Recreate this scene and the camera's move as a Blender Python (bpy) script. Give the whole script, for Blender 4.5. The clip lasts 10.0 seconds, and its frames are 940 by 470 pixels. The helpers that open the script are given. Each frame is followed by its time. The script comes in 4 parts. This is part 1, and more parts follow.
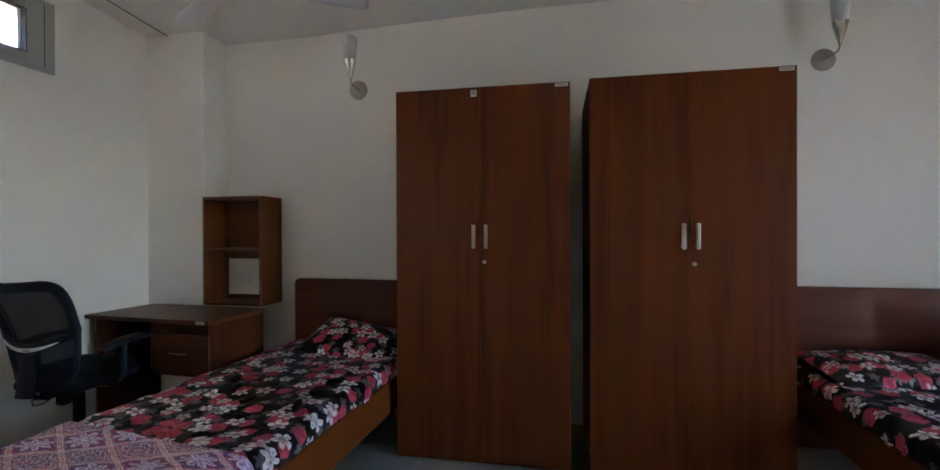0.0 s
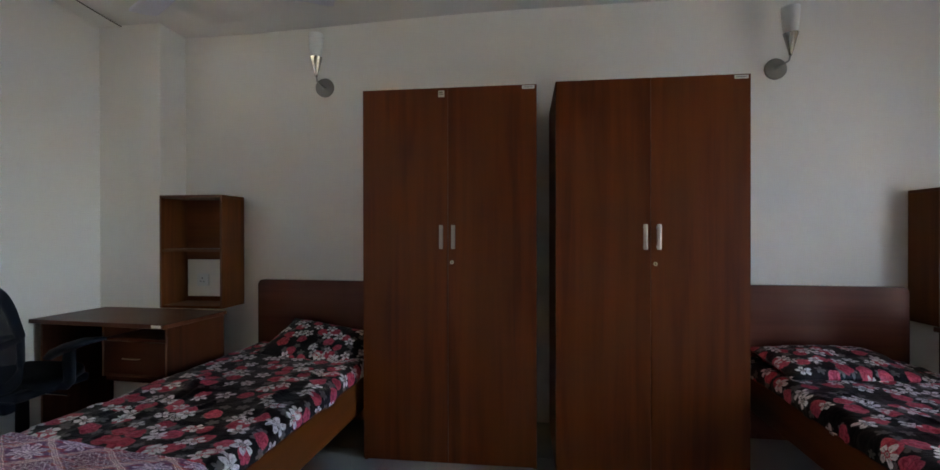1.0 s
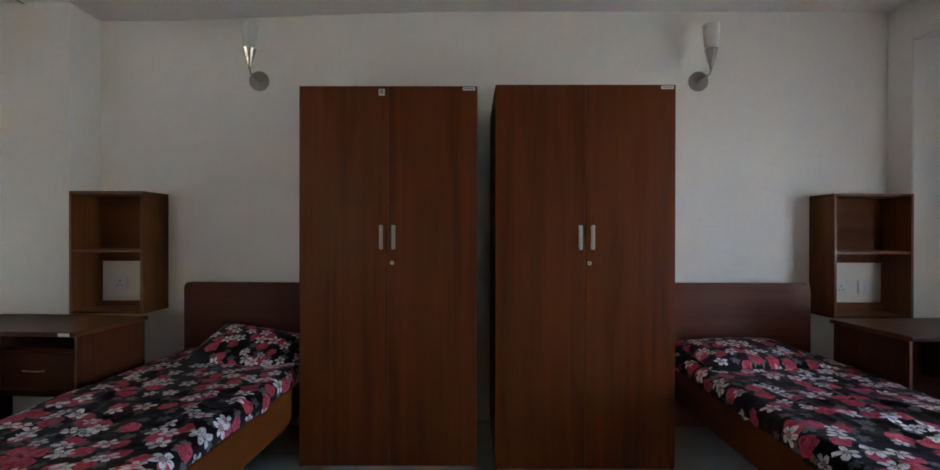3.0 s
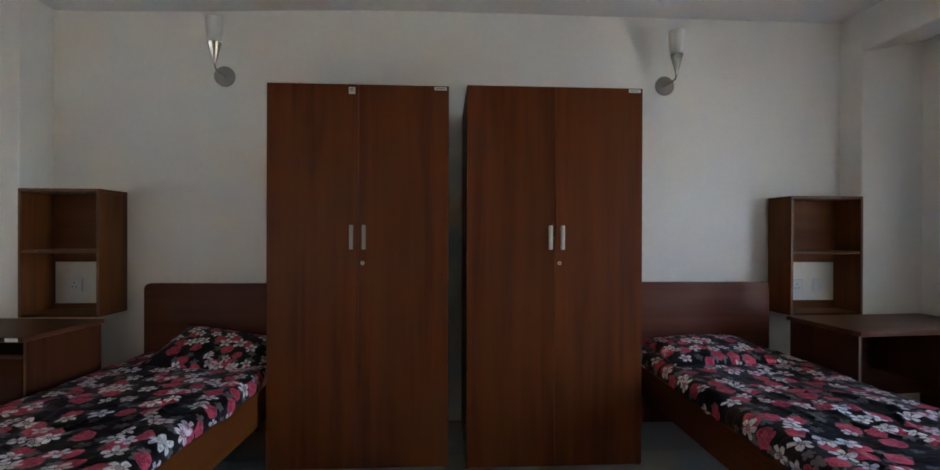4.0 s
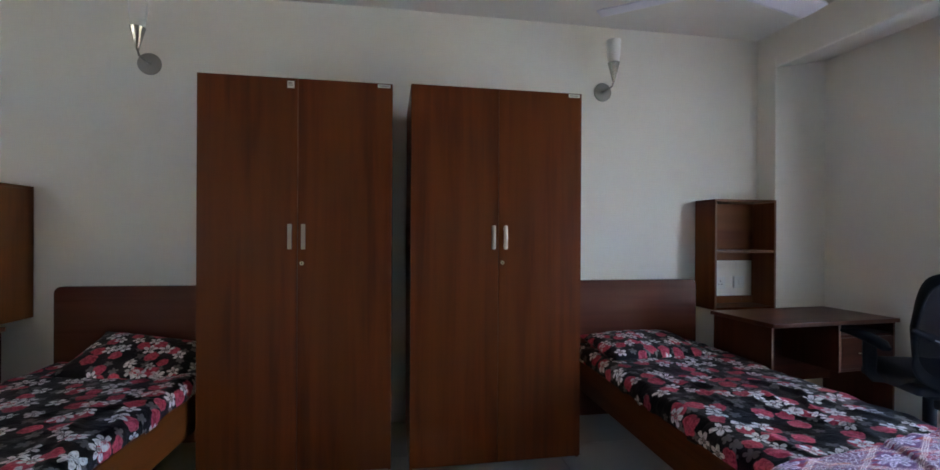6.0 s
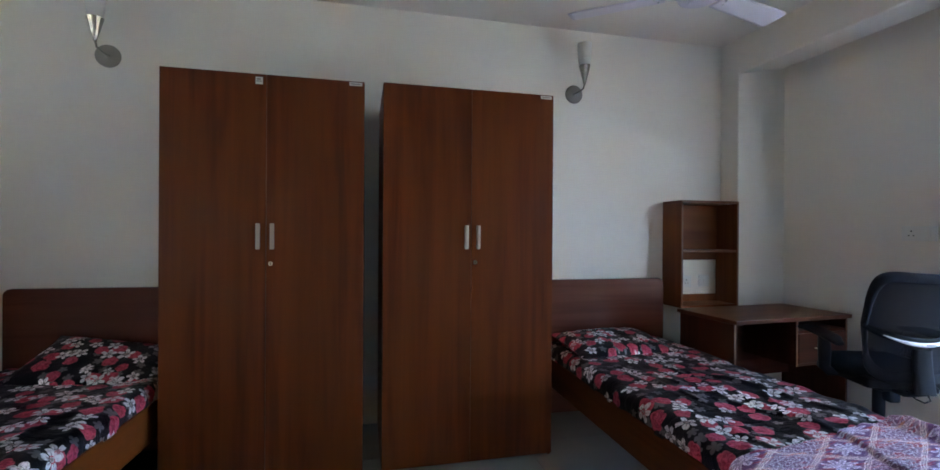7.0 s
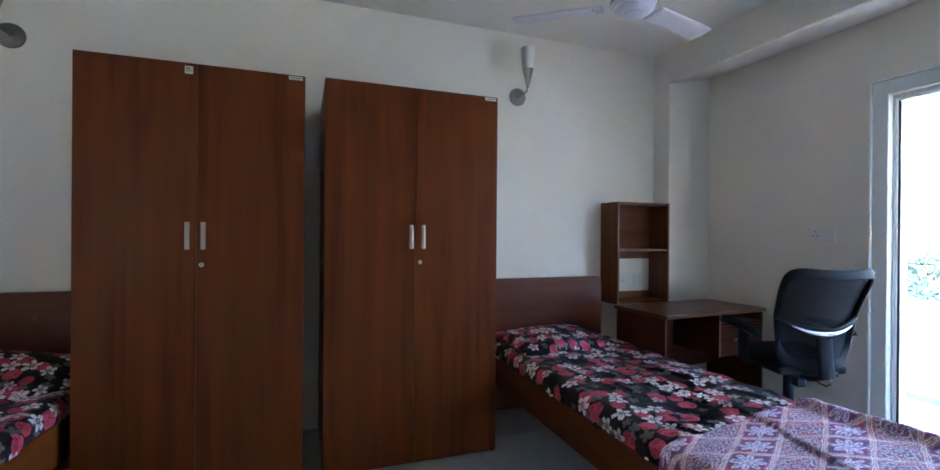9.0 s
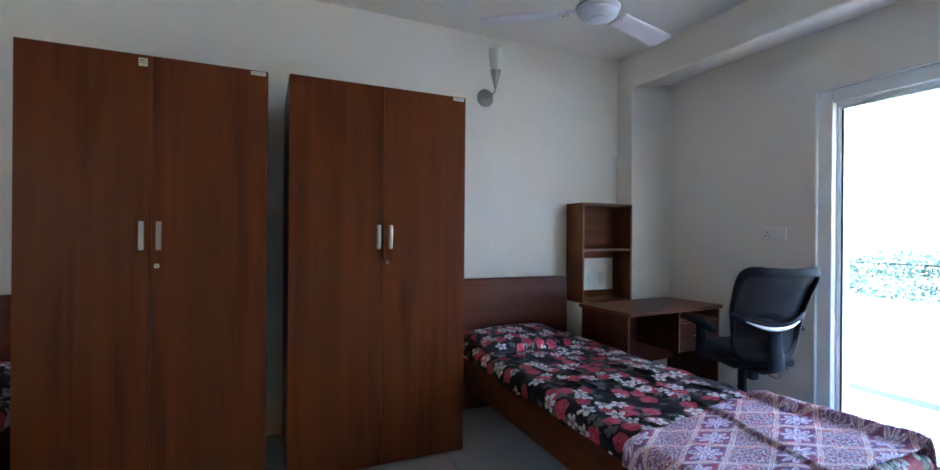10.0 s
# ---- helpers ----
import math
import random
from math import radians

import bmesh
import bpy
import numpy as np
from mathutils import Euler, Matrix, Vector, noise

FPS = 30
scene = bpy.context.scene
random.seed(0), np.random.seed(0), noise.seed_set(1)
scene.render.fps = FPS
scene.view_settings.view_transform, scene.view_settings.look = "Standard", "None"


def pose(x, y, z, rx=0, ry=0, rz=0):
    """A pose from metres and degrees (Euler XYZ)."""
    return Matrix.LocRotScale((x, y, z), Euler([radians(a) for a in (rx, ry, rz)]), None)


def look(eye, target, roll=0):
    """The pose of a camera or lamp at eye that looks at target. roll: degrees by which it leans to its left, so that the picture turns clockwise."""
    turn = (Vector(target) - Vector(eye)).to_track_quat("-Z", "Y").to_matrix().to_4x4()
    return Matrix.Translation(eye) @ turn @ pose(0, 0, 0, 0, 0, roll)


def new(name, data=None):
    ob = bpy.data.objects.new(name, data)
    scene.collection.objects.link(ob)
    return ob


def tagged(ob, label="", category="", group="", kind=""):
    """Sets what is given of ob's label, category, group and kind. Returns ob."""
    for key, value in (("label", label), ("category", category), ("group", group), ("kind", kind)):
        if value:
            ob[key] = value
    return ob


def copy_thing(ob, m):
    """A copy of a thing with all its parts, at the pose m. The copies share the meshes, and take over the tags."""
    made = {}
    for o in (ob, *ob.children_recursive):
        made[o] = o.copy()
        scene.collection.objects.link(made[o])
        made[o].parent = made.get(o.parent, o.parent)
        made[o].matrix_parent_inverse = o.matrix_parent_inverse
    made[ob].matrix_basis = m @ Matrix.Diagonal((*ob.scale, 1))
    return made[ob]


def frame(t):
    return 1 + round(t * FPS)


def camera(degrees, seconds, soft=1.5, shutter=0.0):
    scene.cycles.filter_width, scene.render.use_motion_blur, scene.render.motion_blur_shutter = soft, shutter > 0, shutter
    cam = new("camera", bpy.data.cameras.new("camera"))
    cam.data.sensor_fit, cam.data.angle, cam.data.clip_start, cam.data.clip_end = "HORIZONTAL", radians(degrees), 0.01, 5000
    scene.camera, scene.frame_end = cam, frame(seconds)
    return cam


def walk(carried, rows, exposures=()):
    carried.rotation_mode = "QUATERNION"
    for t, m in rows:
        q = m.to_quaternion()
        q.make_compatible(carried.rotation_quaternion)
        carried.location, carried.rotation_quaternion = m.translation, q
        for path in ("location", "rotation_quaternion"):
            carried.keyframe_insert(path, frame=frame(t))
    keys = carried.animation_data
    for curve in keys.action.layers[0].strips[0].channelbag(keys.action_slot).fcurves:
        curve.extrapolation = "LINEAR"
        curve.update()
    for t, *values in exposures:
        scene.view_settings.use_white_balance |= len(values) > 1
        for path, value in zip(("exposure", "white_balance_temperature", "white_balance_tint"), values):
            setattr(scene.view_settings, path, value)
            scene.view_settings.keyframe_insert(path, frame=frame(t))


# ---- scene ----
cam = camera(91.5, 10.0)
PATH = [
    (0, (-0.0666, 0.0728, 1.2667), (-0.4520, 2.1156, 1.2579), -0.19),
    (0.5, (-0.0582, 0.0718, 1.2667), (-0.3759, 2.1262, 1.2588), -0.14),
    (1, (-0.0510, 0.0707, 1.2667), (-0.3035, 2.1351, 1.2595), -0.09),
    (1.5, (-0.0437, 0.0697, 1.2667), (-0.2335, 2.1421, 1.2601), -0.04),
    (2, (-0.0374, 0.0676, 1.2667), (-0.1652, 2.1468, 1.2605), 0.01),
    (2.5, (-0.0322, 0.0666, 1.2667), (-0.0980, 2.1490, 1.2608), 0.05),
    (4, (-0.0166, 0.0634, 1.2657), (0.0999, 2.1414, 1.2612), 0.17),
    (4.5, (-0.0125, 0.0624, 1.2657), (0.1646, 2.1346, 1.2611), 0.21),
    (5, (-0.0094, 0.0603, 1.2657), (0.2286, 2.1262, 1.2611), 0.24),
    (5.5, (-0.0062, 0.0593, 1.2657), (0.2916, 2.1163, 1.2610), 0.28),
    (7, (-0.0000, 0.0562, 1.2646), (0.4743, 2.0789, 1.2609), 0.36),
    (7.5, (0.0010, 0.0551, 1.2646), (0.5335, 2.0638, 1.2609), 0.39),
    (8, (0.0010, 0.0541, 1.2646), (0.5926, 2.0470, 1.2610), 0.41),
    (8.5, (0.0010, 0.0530, 1.2646), (0.6523, 2.0281, 1.2611), 0.43),
    (9, (0.0010, 0.0520, 1.2646), (0.7136, 2.0065, 1.2614), 0.45),
    (9.5, (0.0000, 0.0510, 1.2646), (0.7782, 1.9810, 1.2617), 0.47),
    (10, (-0.0010, 0.0499, 1.2636), (0.8479, 1.9507, 1.2622), 0.48),
]
walk(cam, [(t, look(eye, goal, lean)) for t, eye, goal, lean in PATH], [(0, 4.87, 7450, 17), (5, 5.08, 7150, 15), (10, 5.38, 6450, 12)])

# ---- light ----
world = bpy.data.worlds.new("sky")
scene.world = world
world.use_nodes = True
wn = world.node_tree.nodes
wl = world.node_tree.links
sky = wn.new("ShaderNodeTexSky")
sky.sky_type = 'NISHITA'
sky.sun_disc = False
SUN_EL, SUN_AZ = radians(48), radians(190)
sky.sun_elevation = SUN_EL
sky.sun_rotation = SUN_AZ
sky.air_density = 0.85
sky.dust_density = 0.2
sky.ozone_density = 4.0
wn["Background"].inputs["Strength"].default_value = 0.15
wl.new(sky.outputs["Color"], wn["Background"].inputs["Color"])

sun_data = bpy.data.lights.new("sun", 'SUN')
sun_data.energy = 3.0
sun_data.angle = radians(1)
sun_data.color = (1.0, 0.70, 0.43)
sun = new("sun", sun_data)
sun.matrix_world = look((math.sin(SUN_AZ) * math.cos(SUN_EL) * 40, math.cos(SUN_AZ) * math.cos(SUN_EL) * 40, math.sin(SUN_EL) * 40), (0, 0, 0))


# ---- materials ----
class Nodes:
    """Small helper for wiring node materials."""

    def __init__(self, name):
        self.mat = bpy.data.materials.new(name)
        self.mat.use_nodes = True
        self.t = self.mat.node_tree
        self.bsdf = self.t.nodes["Principled BSDF"]
        self.out = self.t.nodes["Material Output"]

    def put(self, socket, value):
        if hasattr(value, "is_output"):
            self.t.links.new(value, socket)
        else:
            socket.default_value = value

    def math(self, op, a, b=0.0, c=0.0, clamp=False):
        n = self.t.nodes.new("ShaderNodeMath")
        n.operation, n.use_clamp = op, clamp
        for s, v in zip(n.inputs, (a, b, c)):
            self.put(s, v)
        return n.outputs[0]

    def vmath(self, op, a, b=(0, 0, 0)):
        n = self.t.nodes.new("ShaderNodeVectorMath")
        n.operation = op
        self.put(n.inputs[0], a)
        self.put(n.inputs[1], b)
        return n.outputs["Value"] if op in ("LENGTH", "DOT_PRODUCT") else n.outputs[0]

    def xyz(self, v):
        n = self.t.nodes.new("ShaderNodeSeparateXYZ")
        self.put(n.inputs[0], v)
        return n.outputs[0], n.outputs[1], n.outputs[2]

    def join(self, x, y, z=0.0):
        n = self.t.nodes.new("ShaderNodeCombineXYZ")
        for s, v in zip(n.inputs, (x, y, z)):
            self.put(s, v)
        return n.outputs[0]

    def coord(self, kind="Object"):
        return self.t.nodes.new("ShaderNodeTexCoord").outputs[kind]

    def luck(self):
        return self.t.nodes.new("ShaderNodeObjectInfo").outputs["Random"]

    def mapping(self, v, scale=(1, 1, 1), loc=(0, 0, 0), rot=(0, 0, 0)):
        n = self.t.nodes.new("ShaderNodeMapping")
        self.put(n.inputs["Vector"], v)
        self.put(n.inputs["Location"], loc)
        n.inputs["Rotation"].default_value = rot
        self.put(n.inputs["Scale"], scale)
        return n.outputs[0]

    def noise(self, v, scale, detail=3.0, rough=0.5, distort=0.0):
        n = self.t.nodes.new("ShaderNodeTexNoise")
        self.put(n.inputs["Vector"], v)
        n.inputs["Scale"].default_value = scale
        n.inputs["Detail"].default_value = detail
        n.inputs["Roughness"].default_value = rough
        n.inputs["Distortion"].default_value = distort
        return n.outputs["Fac"]

    def step(self, v, lo, hi, a=0.0, b=1.0):
        n = self.t.nodes.new("ShaderNodeMapRange")
        n.interpolation_type = 'SMOOTHSTEP'
        for s, x in zip(n.inputs, (v, lo, hi, a, b)):
            self.put(s, x)
        return n.outputs[0]

    def mix(self, f, a, b):
        n = self.t.nodes.new("ShaderNodeMix")
        n.data_type = 'RGBA'
        self.put(n.inputs[0], f)
        for s, v in ((n.inputs[6], a), (n.inputs[7], b)):
            self.put(s, (*v, 1.0) if isinstance(v, tuple) and len(v) == 3 else v)
        return n.outputs[2]

    def bump(self, height, strength, distance):
        n = self.t.nodes.new("ShaderNodeBump")
        n.inputs["Strength"].default_value = strength
        n.inputs["Distance"].default_value = distance
        self.put(n.inputs["Height"], height)
        self.t.links.new(n.outputs[0], self.bsdf.inputs["Normal"])

    def done(self, color=None, rough=None, metal=None, **more):
        for key, v in (("Base Color", color), ("Roughness", rough), ("Metallic", metal), *more.items()):
            if v is None:
                continue
            self.put(self.bsdf.inputs[key.replace("_", " ")], (*v, 1.0) if isinstance(v, tuple) and len(v) == 3 else v)
        return self.mat


def plain(name, color, rough=0.5, metal=0.0, grain=40.0, vary=0.12, bump=0.1, **more):
    """A quiet surface with fine mottling at two scales."""
    n = Nodes(name)
    v = n.coord()
    fine, wide = n.noise(v, grain, 4.0), n.noise(v, grain * 0.06, 2.0)
    dark = tuple(c * (1 - vary) for c in color)
    light = tuple(min(1.0, c * (1 + vary)) for c in color)
    col = n.mix(n.math('ADD', n.math('MULTIPLY', fine, 0.5), n.math('MULTIPLY', wide, 0.5)), dark, light)
    if bump:
        n.bump(fine, bump, 0.002)
    return n.done(col, n.math('ADD', rough - 0.05, n.math('MULTIPLY', wide, 0.1)), metal, **more)


def paint(name, color, stain=0.05):
    """Rolled emulsion on plaster: faint stipple and large uneven patches."""
    n = Nodes(name)
    v = n.coord()
    fine, mid, wide = n.noise(v, 260, 2.0), n.noise(v, 9, 4.0), n.noise(v, 0.9, 3.0, 0.6)
    smudge = n.step(n.noise(v, 2.6, 5.0, 0.65), 0.6, 0.8)
    low = tuple(c * 0.93 for c in color)
    col = n.mix(n.math('ADD', n.math('MULTIPLY', wide, 0.7), n.math('MULTIPLY', mid, 0.3)), low, color)
    col = n.mix(n.math('MULTIPLY', smudge, stain), col, tuple(c * 0.6 for c in color))
    n.bump(n.math('ADD', n.math('MULTIPLY', fine, 0.4), mid), 0.12, 0.004)
    return n.done(col, 0.62)


def laminate(name, dark, light, axis, gloss=0.42):
    """Wood-print laminate whose grain runs along one axis (0 x, 1 y, 2 z)."""
    n = Nodes(name)
    v = n.vmath('ADD', n.coord(), n.math('MULTIPLY', n.luck(), 37.0))
    s = [13.0, 13.0, 13.0]
    s[axis] = 0.7
    w = n.mapping(v, tuple(s))
    broad = n.noise(w, 1.0, 3.0, 0.55, 0.6)
    s2 = [120.0, 120.0, 120.0]
    s2[axis] = 2.4
    streak = n.noise(n.mapping(v, tuple(s2)), 1.0, 3.0, 0.6)
    s3 = [34.0, 34.0, 34.0]
    s3[axis] = 1.1
    band = n.noise(n.mapping(v, tuple(s3)), 1.0, 2.0, 0.5, 0.4)
    f = n.math('ADD', n.math('MULTIPLY', broad, 0.66), n.math('ADD', n.math('MULTIPLY', streak, 0.08), n.math('MULTIPLY', band, 0.26)))
    col = n.mix(n.step(f, 0.33, 0.67), dark, light)
    s4 = [5.0, 5.0, 5.0]
    s4[axis] = 0.8
    tone = n.noise(n.mapping(v, tuple(s4), loc=(4, 9, 2)), 1.0, 2.0, 0.5, 0.8)
    col = n.mix(n.math('MULTIPLY', n.step(tone, 0.42, 0.60), 0.6), col, tuple(m * k for m, k in zip(light, (0.92, 1.06, 0.90))))
    pore = n.step(streak, 0.58, 0.72)
    col = n.mix(n.math('MULTIPLY', pore, 0.10), col, tuple(c * 0.5 for c in dark))
    n.bump(streak, 0.05, 0.001)
    smear = n.noise(v, 3.0, 4.0)
    return n.done(col, n.math('ADD', gloss - 0.04, n.math('MULTIPLY', smear, 0.08)), Specular_IOR_Level=0.17)


def flower_layer(n, uv, scale, shift, radius, petals, notch, share, soft=0.05):
    """Scattered blossoms: mask and distance from the heart."""
    vec = n.vmath('ADD', n.vmath('MULTIPLY', uv, (scale, scale, 0)), (shift, shift * 0.37, 0))
    vor = n.t.nodes.new("ShaderNodeTexVoronoi")
    vor.voronoi_dimensions = '2D'
    vor.inputs["Scale"].default_value = 1.0
    vor.inputs["Randomness"].default_value = 0.62
    n.put(vor.inputs["Vector"], vec)
    lx, ly, _ = n.xyz(n.vmath('SUBTRACT', vec, vor.outputs["Position"]))
    r1, r2, r3 = n.xyz(vor.outputs["Color"])
    ang = n.math('ADD', n.math('ARCTAN2', ly, lx), n.math('MULTIPLY', r1, 6.28))
    rad = n.math('SQRT', n.math('ADD', n.math('MULTIPLY', lx, lx), n.math('MULTIPLY', ly, ly)))
    lobe = n.math('POWER', n.math('ABSOLUTE', n.math('COSINE', n.math('MULTIPLY', ang, petals / 2))), 0.6)
    size = n.math('MULTIPLY', n.math('ADD', 0.8, n.math('MULTIPLY', r2, 0.35)), radius)
    edge = n.math('MULTIPLY', size, n.math('ADD', 1 - notch, n.math('MULTIPLY', lobe, notch)))
    ratio = n.math('DIVIDE', rad, edge)
    mask = n.step(ratio, 1.0 + soft, 1.0 - soft)
    mask = n.math('MULTIPLY', mask, n.math('LESS_THAN', r3, share))
    return mask, n.math('DIVIDE', rad, size)


def petal_layer(n, uv, scale, shift, share):
    """Flowers of five loose heart-shaped petals: mask and stamens."""
    vec = n.vmath('ADD', n.vmath('MULTIPLY', uv, (scale, scale, 0)), (shift, shift * 0.61, 0))
    vor = n.t.nodes.new("ShaderNodeTexVoronoi")
    vor.voronoi_dimensions = '2D'
    vor.inputs["Scale"].default_value = 1.0
    vor.inputs["Randomness"].default_value = 0.7
    n.put(vor.inputs["Vector"], vec)
    lx, ly, _ = n.xyz(n.vmath('SUBTRACT', vec, vor.outputs["Position"]))
    r1, r2, r3 = n.xyz(vor.outputs["Color"])
    size = n.math('ADD', 0.33, n.math('MULTIPLY', r2, 0.12))
    lx, ly = n.math('DIVIDE', lx, size), n.math('DIVIDE', ly, size)
    turn = n.math('ADD', n.math('DIVIDE', n.math('ARCTAN2', ly, lx), 6.2832), r1)
    phi = n.math('MULTIPLY', n.math('SUBTRACT', n.math('FRACT', n.math('MULTIPLY', turn, 5.0)), 0.5), 1.2566)
    rad = n.math('SQRT', n.math('ADD', n.math('MULTIPLY', lx, lx), n.math('MULTIPLY', ly, ly)))
    px, py = n.math('MULTIPLY', rad, n.math('COSINE', phi)), n.math('ABSOLUTE', n.math('MULTIPLY', rad, n.math('SINE', phi)))
    ex, ey = n.math('DIVIDE', n.math('SUBTRACT', px, 0.62), 0.37), n.math('DIVIDE', n.math('SUBTRACT', py, 0.085), 0.185)
    q = n.math('ADD', n.math('MULTIPLY', ex, ex), n.math('MULTIPLY', ey, ey))
    mask = n.math('MAXIMUM', n.step(q, 1.08, 0.9), n.step(rad, 0.20, 0.16))
    mask = n.math('MULTIPLY', mask, n.math('LESS_THAN', r3, share))
    stamen = n.math('MAXIMUM', n.step(rad, 0.17, 0.11), n.math('MULTIPLY', n.step(py, 0.05, 0.02), n.step(rad, 0.62, 0.45)))
    return mask, stamen


def floral_cloth():
    """Black cotton printed with red roses and white five-petalled flowers."""
    n = Nodes("floral_cotton")
    uv0 = n.coord("UV")
    wob = n.noise(uv0, 22, 3.0)
    uv = n.vmath('ADD', uv0, n.join(n.math('MULTIPLY', n.math('SUBTRACT', wob, 0.5), 0.022), n.math('MULTIPLY', n.math('SUBTRACT', n.noise(n.mapping(uv0, loc=(5, 3, 0)), 22, 3.0), 0.5), 0.022)))
    col = n.mix(n.noise(uv0, 60, 3.0), (0.005, 0.005, 0.008), (0.012, 0.011, 0.016))
    m, _ = flower_layer(n, uv, 13.5, 3.7, 0.34, 5, 0.7, 0.66)
    col = n.mix(n.math('MULTIPLY', m, 0.8), col, (0.19, 0.175, 0.18))
    m, d = flower_layer(n, uv, 9.2, 0.0, 0.37, 5, 0.16, 0.72)
    swirl = n.noise(n.mapping(uv, scale=(1, 1, 1)), 55, 3.0, 0.6, 1.2)
    red = n.mix(n.step(swirl, 0.35, 0.62), (0.32, 0.022, 0.050), (0.68, 0.095, 0.150))
    red = n.mix(n.math('MULTIPLY', n.step(d, 0.75, 1.0), 0.25), red, (0.6, 0.2, 0.22))
    col = n.mix(m, col, red)
    for size, shift, share, keep in ((9.6, 7.3, 0.56, 1.0), (11.5, 2.1, 0.17, 0.75)):
        m, stamen = petal_layer(n, uv, size, shift, share)
        white = n.mix(n.step(n.noise(uv, 70, 2.0), 0.46, 0.68), (0.90, 0.87, 0.89), (0.58, 0.54, 0.57))
        white = n.mix(n.math('MULTIPLY', stamen, 0.75), white, (0.20, 0.10, 0.09))
        col = n.mix(n.math('MULTIPLY', m, keep), col, white)
    weave = n.noise(n.mapping(uv0, scale=(900, 900, 1)), 1.0, 1.0)
    crease = n.noise(n.mapping(uv0, scale=(9, 16, 1)), 1.0, 4.0, 0.55, 0.8)
    n.bump(n.math('ADD', n.math('MULTIPLY', weave, 0.03), crease), 0.55, 0.02)
    return n.done(col, 0.5, Specular_IOR_Level=0.17)


def woven_blanket():
    """Pink and purple hand-loom cover: white double-line lozenges round star flowers, orange weft stripes."""
    n = Nodes("woven_blanket")
    uv0 = n.coord("UV")
    x, y, _ = n.xyz(uv0)
    gx, gy = n.math('SNAP', x, 0.0035), n.math('SNAP', y, 0.0025)
    jx = n.math('ADD', gx, n.math('MULTIPLY', n.math('SUBTRACT', n.noise(uv0, 30, 4.0, 0.6), 0.5), 0.026))
    jy = n.math('ADD', gy, n.math('MULTIPLY', n.math('SUBTRACT', n.noise(n.mapping(uv0, loc=(3, 8, 0)), 30, 4.0, 0.6), 0.5), 0.018))
    P, Q = 0.270, 0.150
    a = n.math('ADD', n.math('DIVIDE', jx, P), n.math('DIVIDE', jy, Q))
    b = n.math('SUBTRACT', n.math('DIVIDE', jx, P), n.math('DIVIDE', jy, Q))
    fa = n.math('SUBTRACT', n.math('FRACT', a), 0.5)
    fb = n.math('SUBTRACT', n.math('FRACT', b), 0.5)
    drawn = n.math('GREATER_THAN', n.math('FRACT', n.math('MULTIPLY', n.math('FLOOR', b), 0.5)), 0.25)
    col = n.mix(n.noise(n.mapping(uv0, scale=(14, 90, 1)), 1.0, 3.0, 0.6), (0.27, 0.135, 0.21), (0.54, 0.36, 0.46))
    weft = n.noise(n.mapping(uv0, scale=(5, 62, 1)), 1.0, 2.0)
    col = n.mix(n.math('MULTIPLY', n.step(weft, 0.59, 0.63), 0.8), col, (0.50, 0.18, 0.09))
    col = n.mix(n.math('MULTIPLY', n.step(weft, 0.44, 0.40), 0.7), col, (0.15, 0.05, 0.13))
    lx = n.math('ADD', fa, fb)
    ly = n.math('SUBTRACT', fa, fb)
    ax, ay = n.math('ABSOLUTE', lx), n.math('ABSOLUTE', ly)
    ang = n.math('ARCTAN2', ly, lx)
    rad = n.math('SQRT', n.math('ADD', n.math('MULTIPLY', lx, lx), n.math('MULTIPLY', ly, ly)))
    threads = n.step(n.noise(n.mapping(uv0, scale=(34, 190, 1)), 1.0, 3.0), 0.40, 0.60)
    fray = n.math('MULTIPLY', n.math('SUBTRACT', n.noise(n.mapping(uv0, scale=(8, 110, 1), loc=(7, 1, 0)), 1.0, 2.0), 0.5), 0.34)
    inner = n.step(n.math('ADD', n.math('ADD', ax, ay), fray), 0.84, 0.74)
    dusk = n.mix(drawn, (0.155, 0.070, 0.185), (0.20, 0.105, 0.185))
    col = n.mix(n.math('MULTIPLY', inner, 0.88), col, dusk)
    flame = n.math('MULTIPLY', n.step(n.noise(n.mapping(uv0, scale=(9, 70, 1), loc=(2, 5, 0)), 1.0, 2.0), 0.55, 0.6), n.step(n.math('ADD', ax, ay), 0.30, 0.5))
    col = n.mix(n.math('MULTIPLY', flame, 0.62), col, (0.42, 0.04, 0.06))
    petal = n.math('POWER', n.math('ABSOLUTE', n.math('COSINE', n.math('MULTIPLY', ang, 4.0))), 0.8)
    star = n.math('ADD', 0.20, n.math('MULTIPLY', petal, 0.37))
    ratio = n.math('DIVIDE', rad, star)
    inside = n.math('MULTIPLY', n.step(ratio, 1.03, 0.95), n.math('SUBTRACT', 1.0, drawn))
    col = n.mix(n.math('MULTIPLY', inside, n.math('ADD', 0.36, n.math('MULTIPLY', threads, 0.56))), col, (0.86, 0.76, 0.90))
    ribs = n.step(petal, 0.93, 0.985)
    ribs = n.math('MULTIPLY', ribs, n.math('MULTIPLY', n.step(ratio, 0.86, 0.8), n.step(ratio, 0.28, 0.36)))
    rings = n.math('MULTIPLY', n.step(ratio, 0.26, 0.30), n.step(ratio, 0.42, 0.38))
    col = n.mix(n.math('MULTIPLY', n.math('MULTIPLY', n.math('MAXIMUM', ribs, rings), 0.7), inside), col, (0.19, 0.10, 0.25))
    wave = n.math('ABSOLUTE', n.math('SUBTRACT', n.math('FRACT', n.math('MULTIPLY', ratio, 2.6)), 0.5))
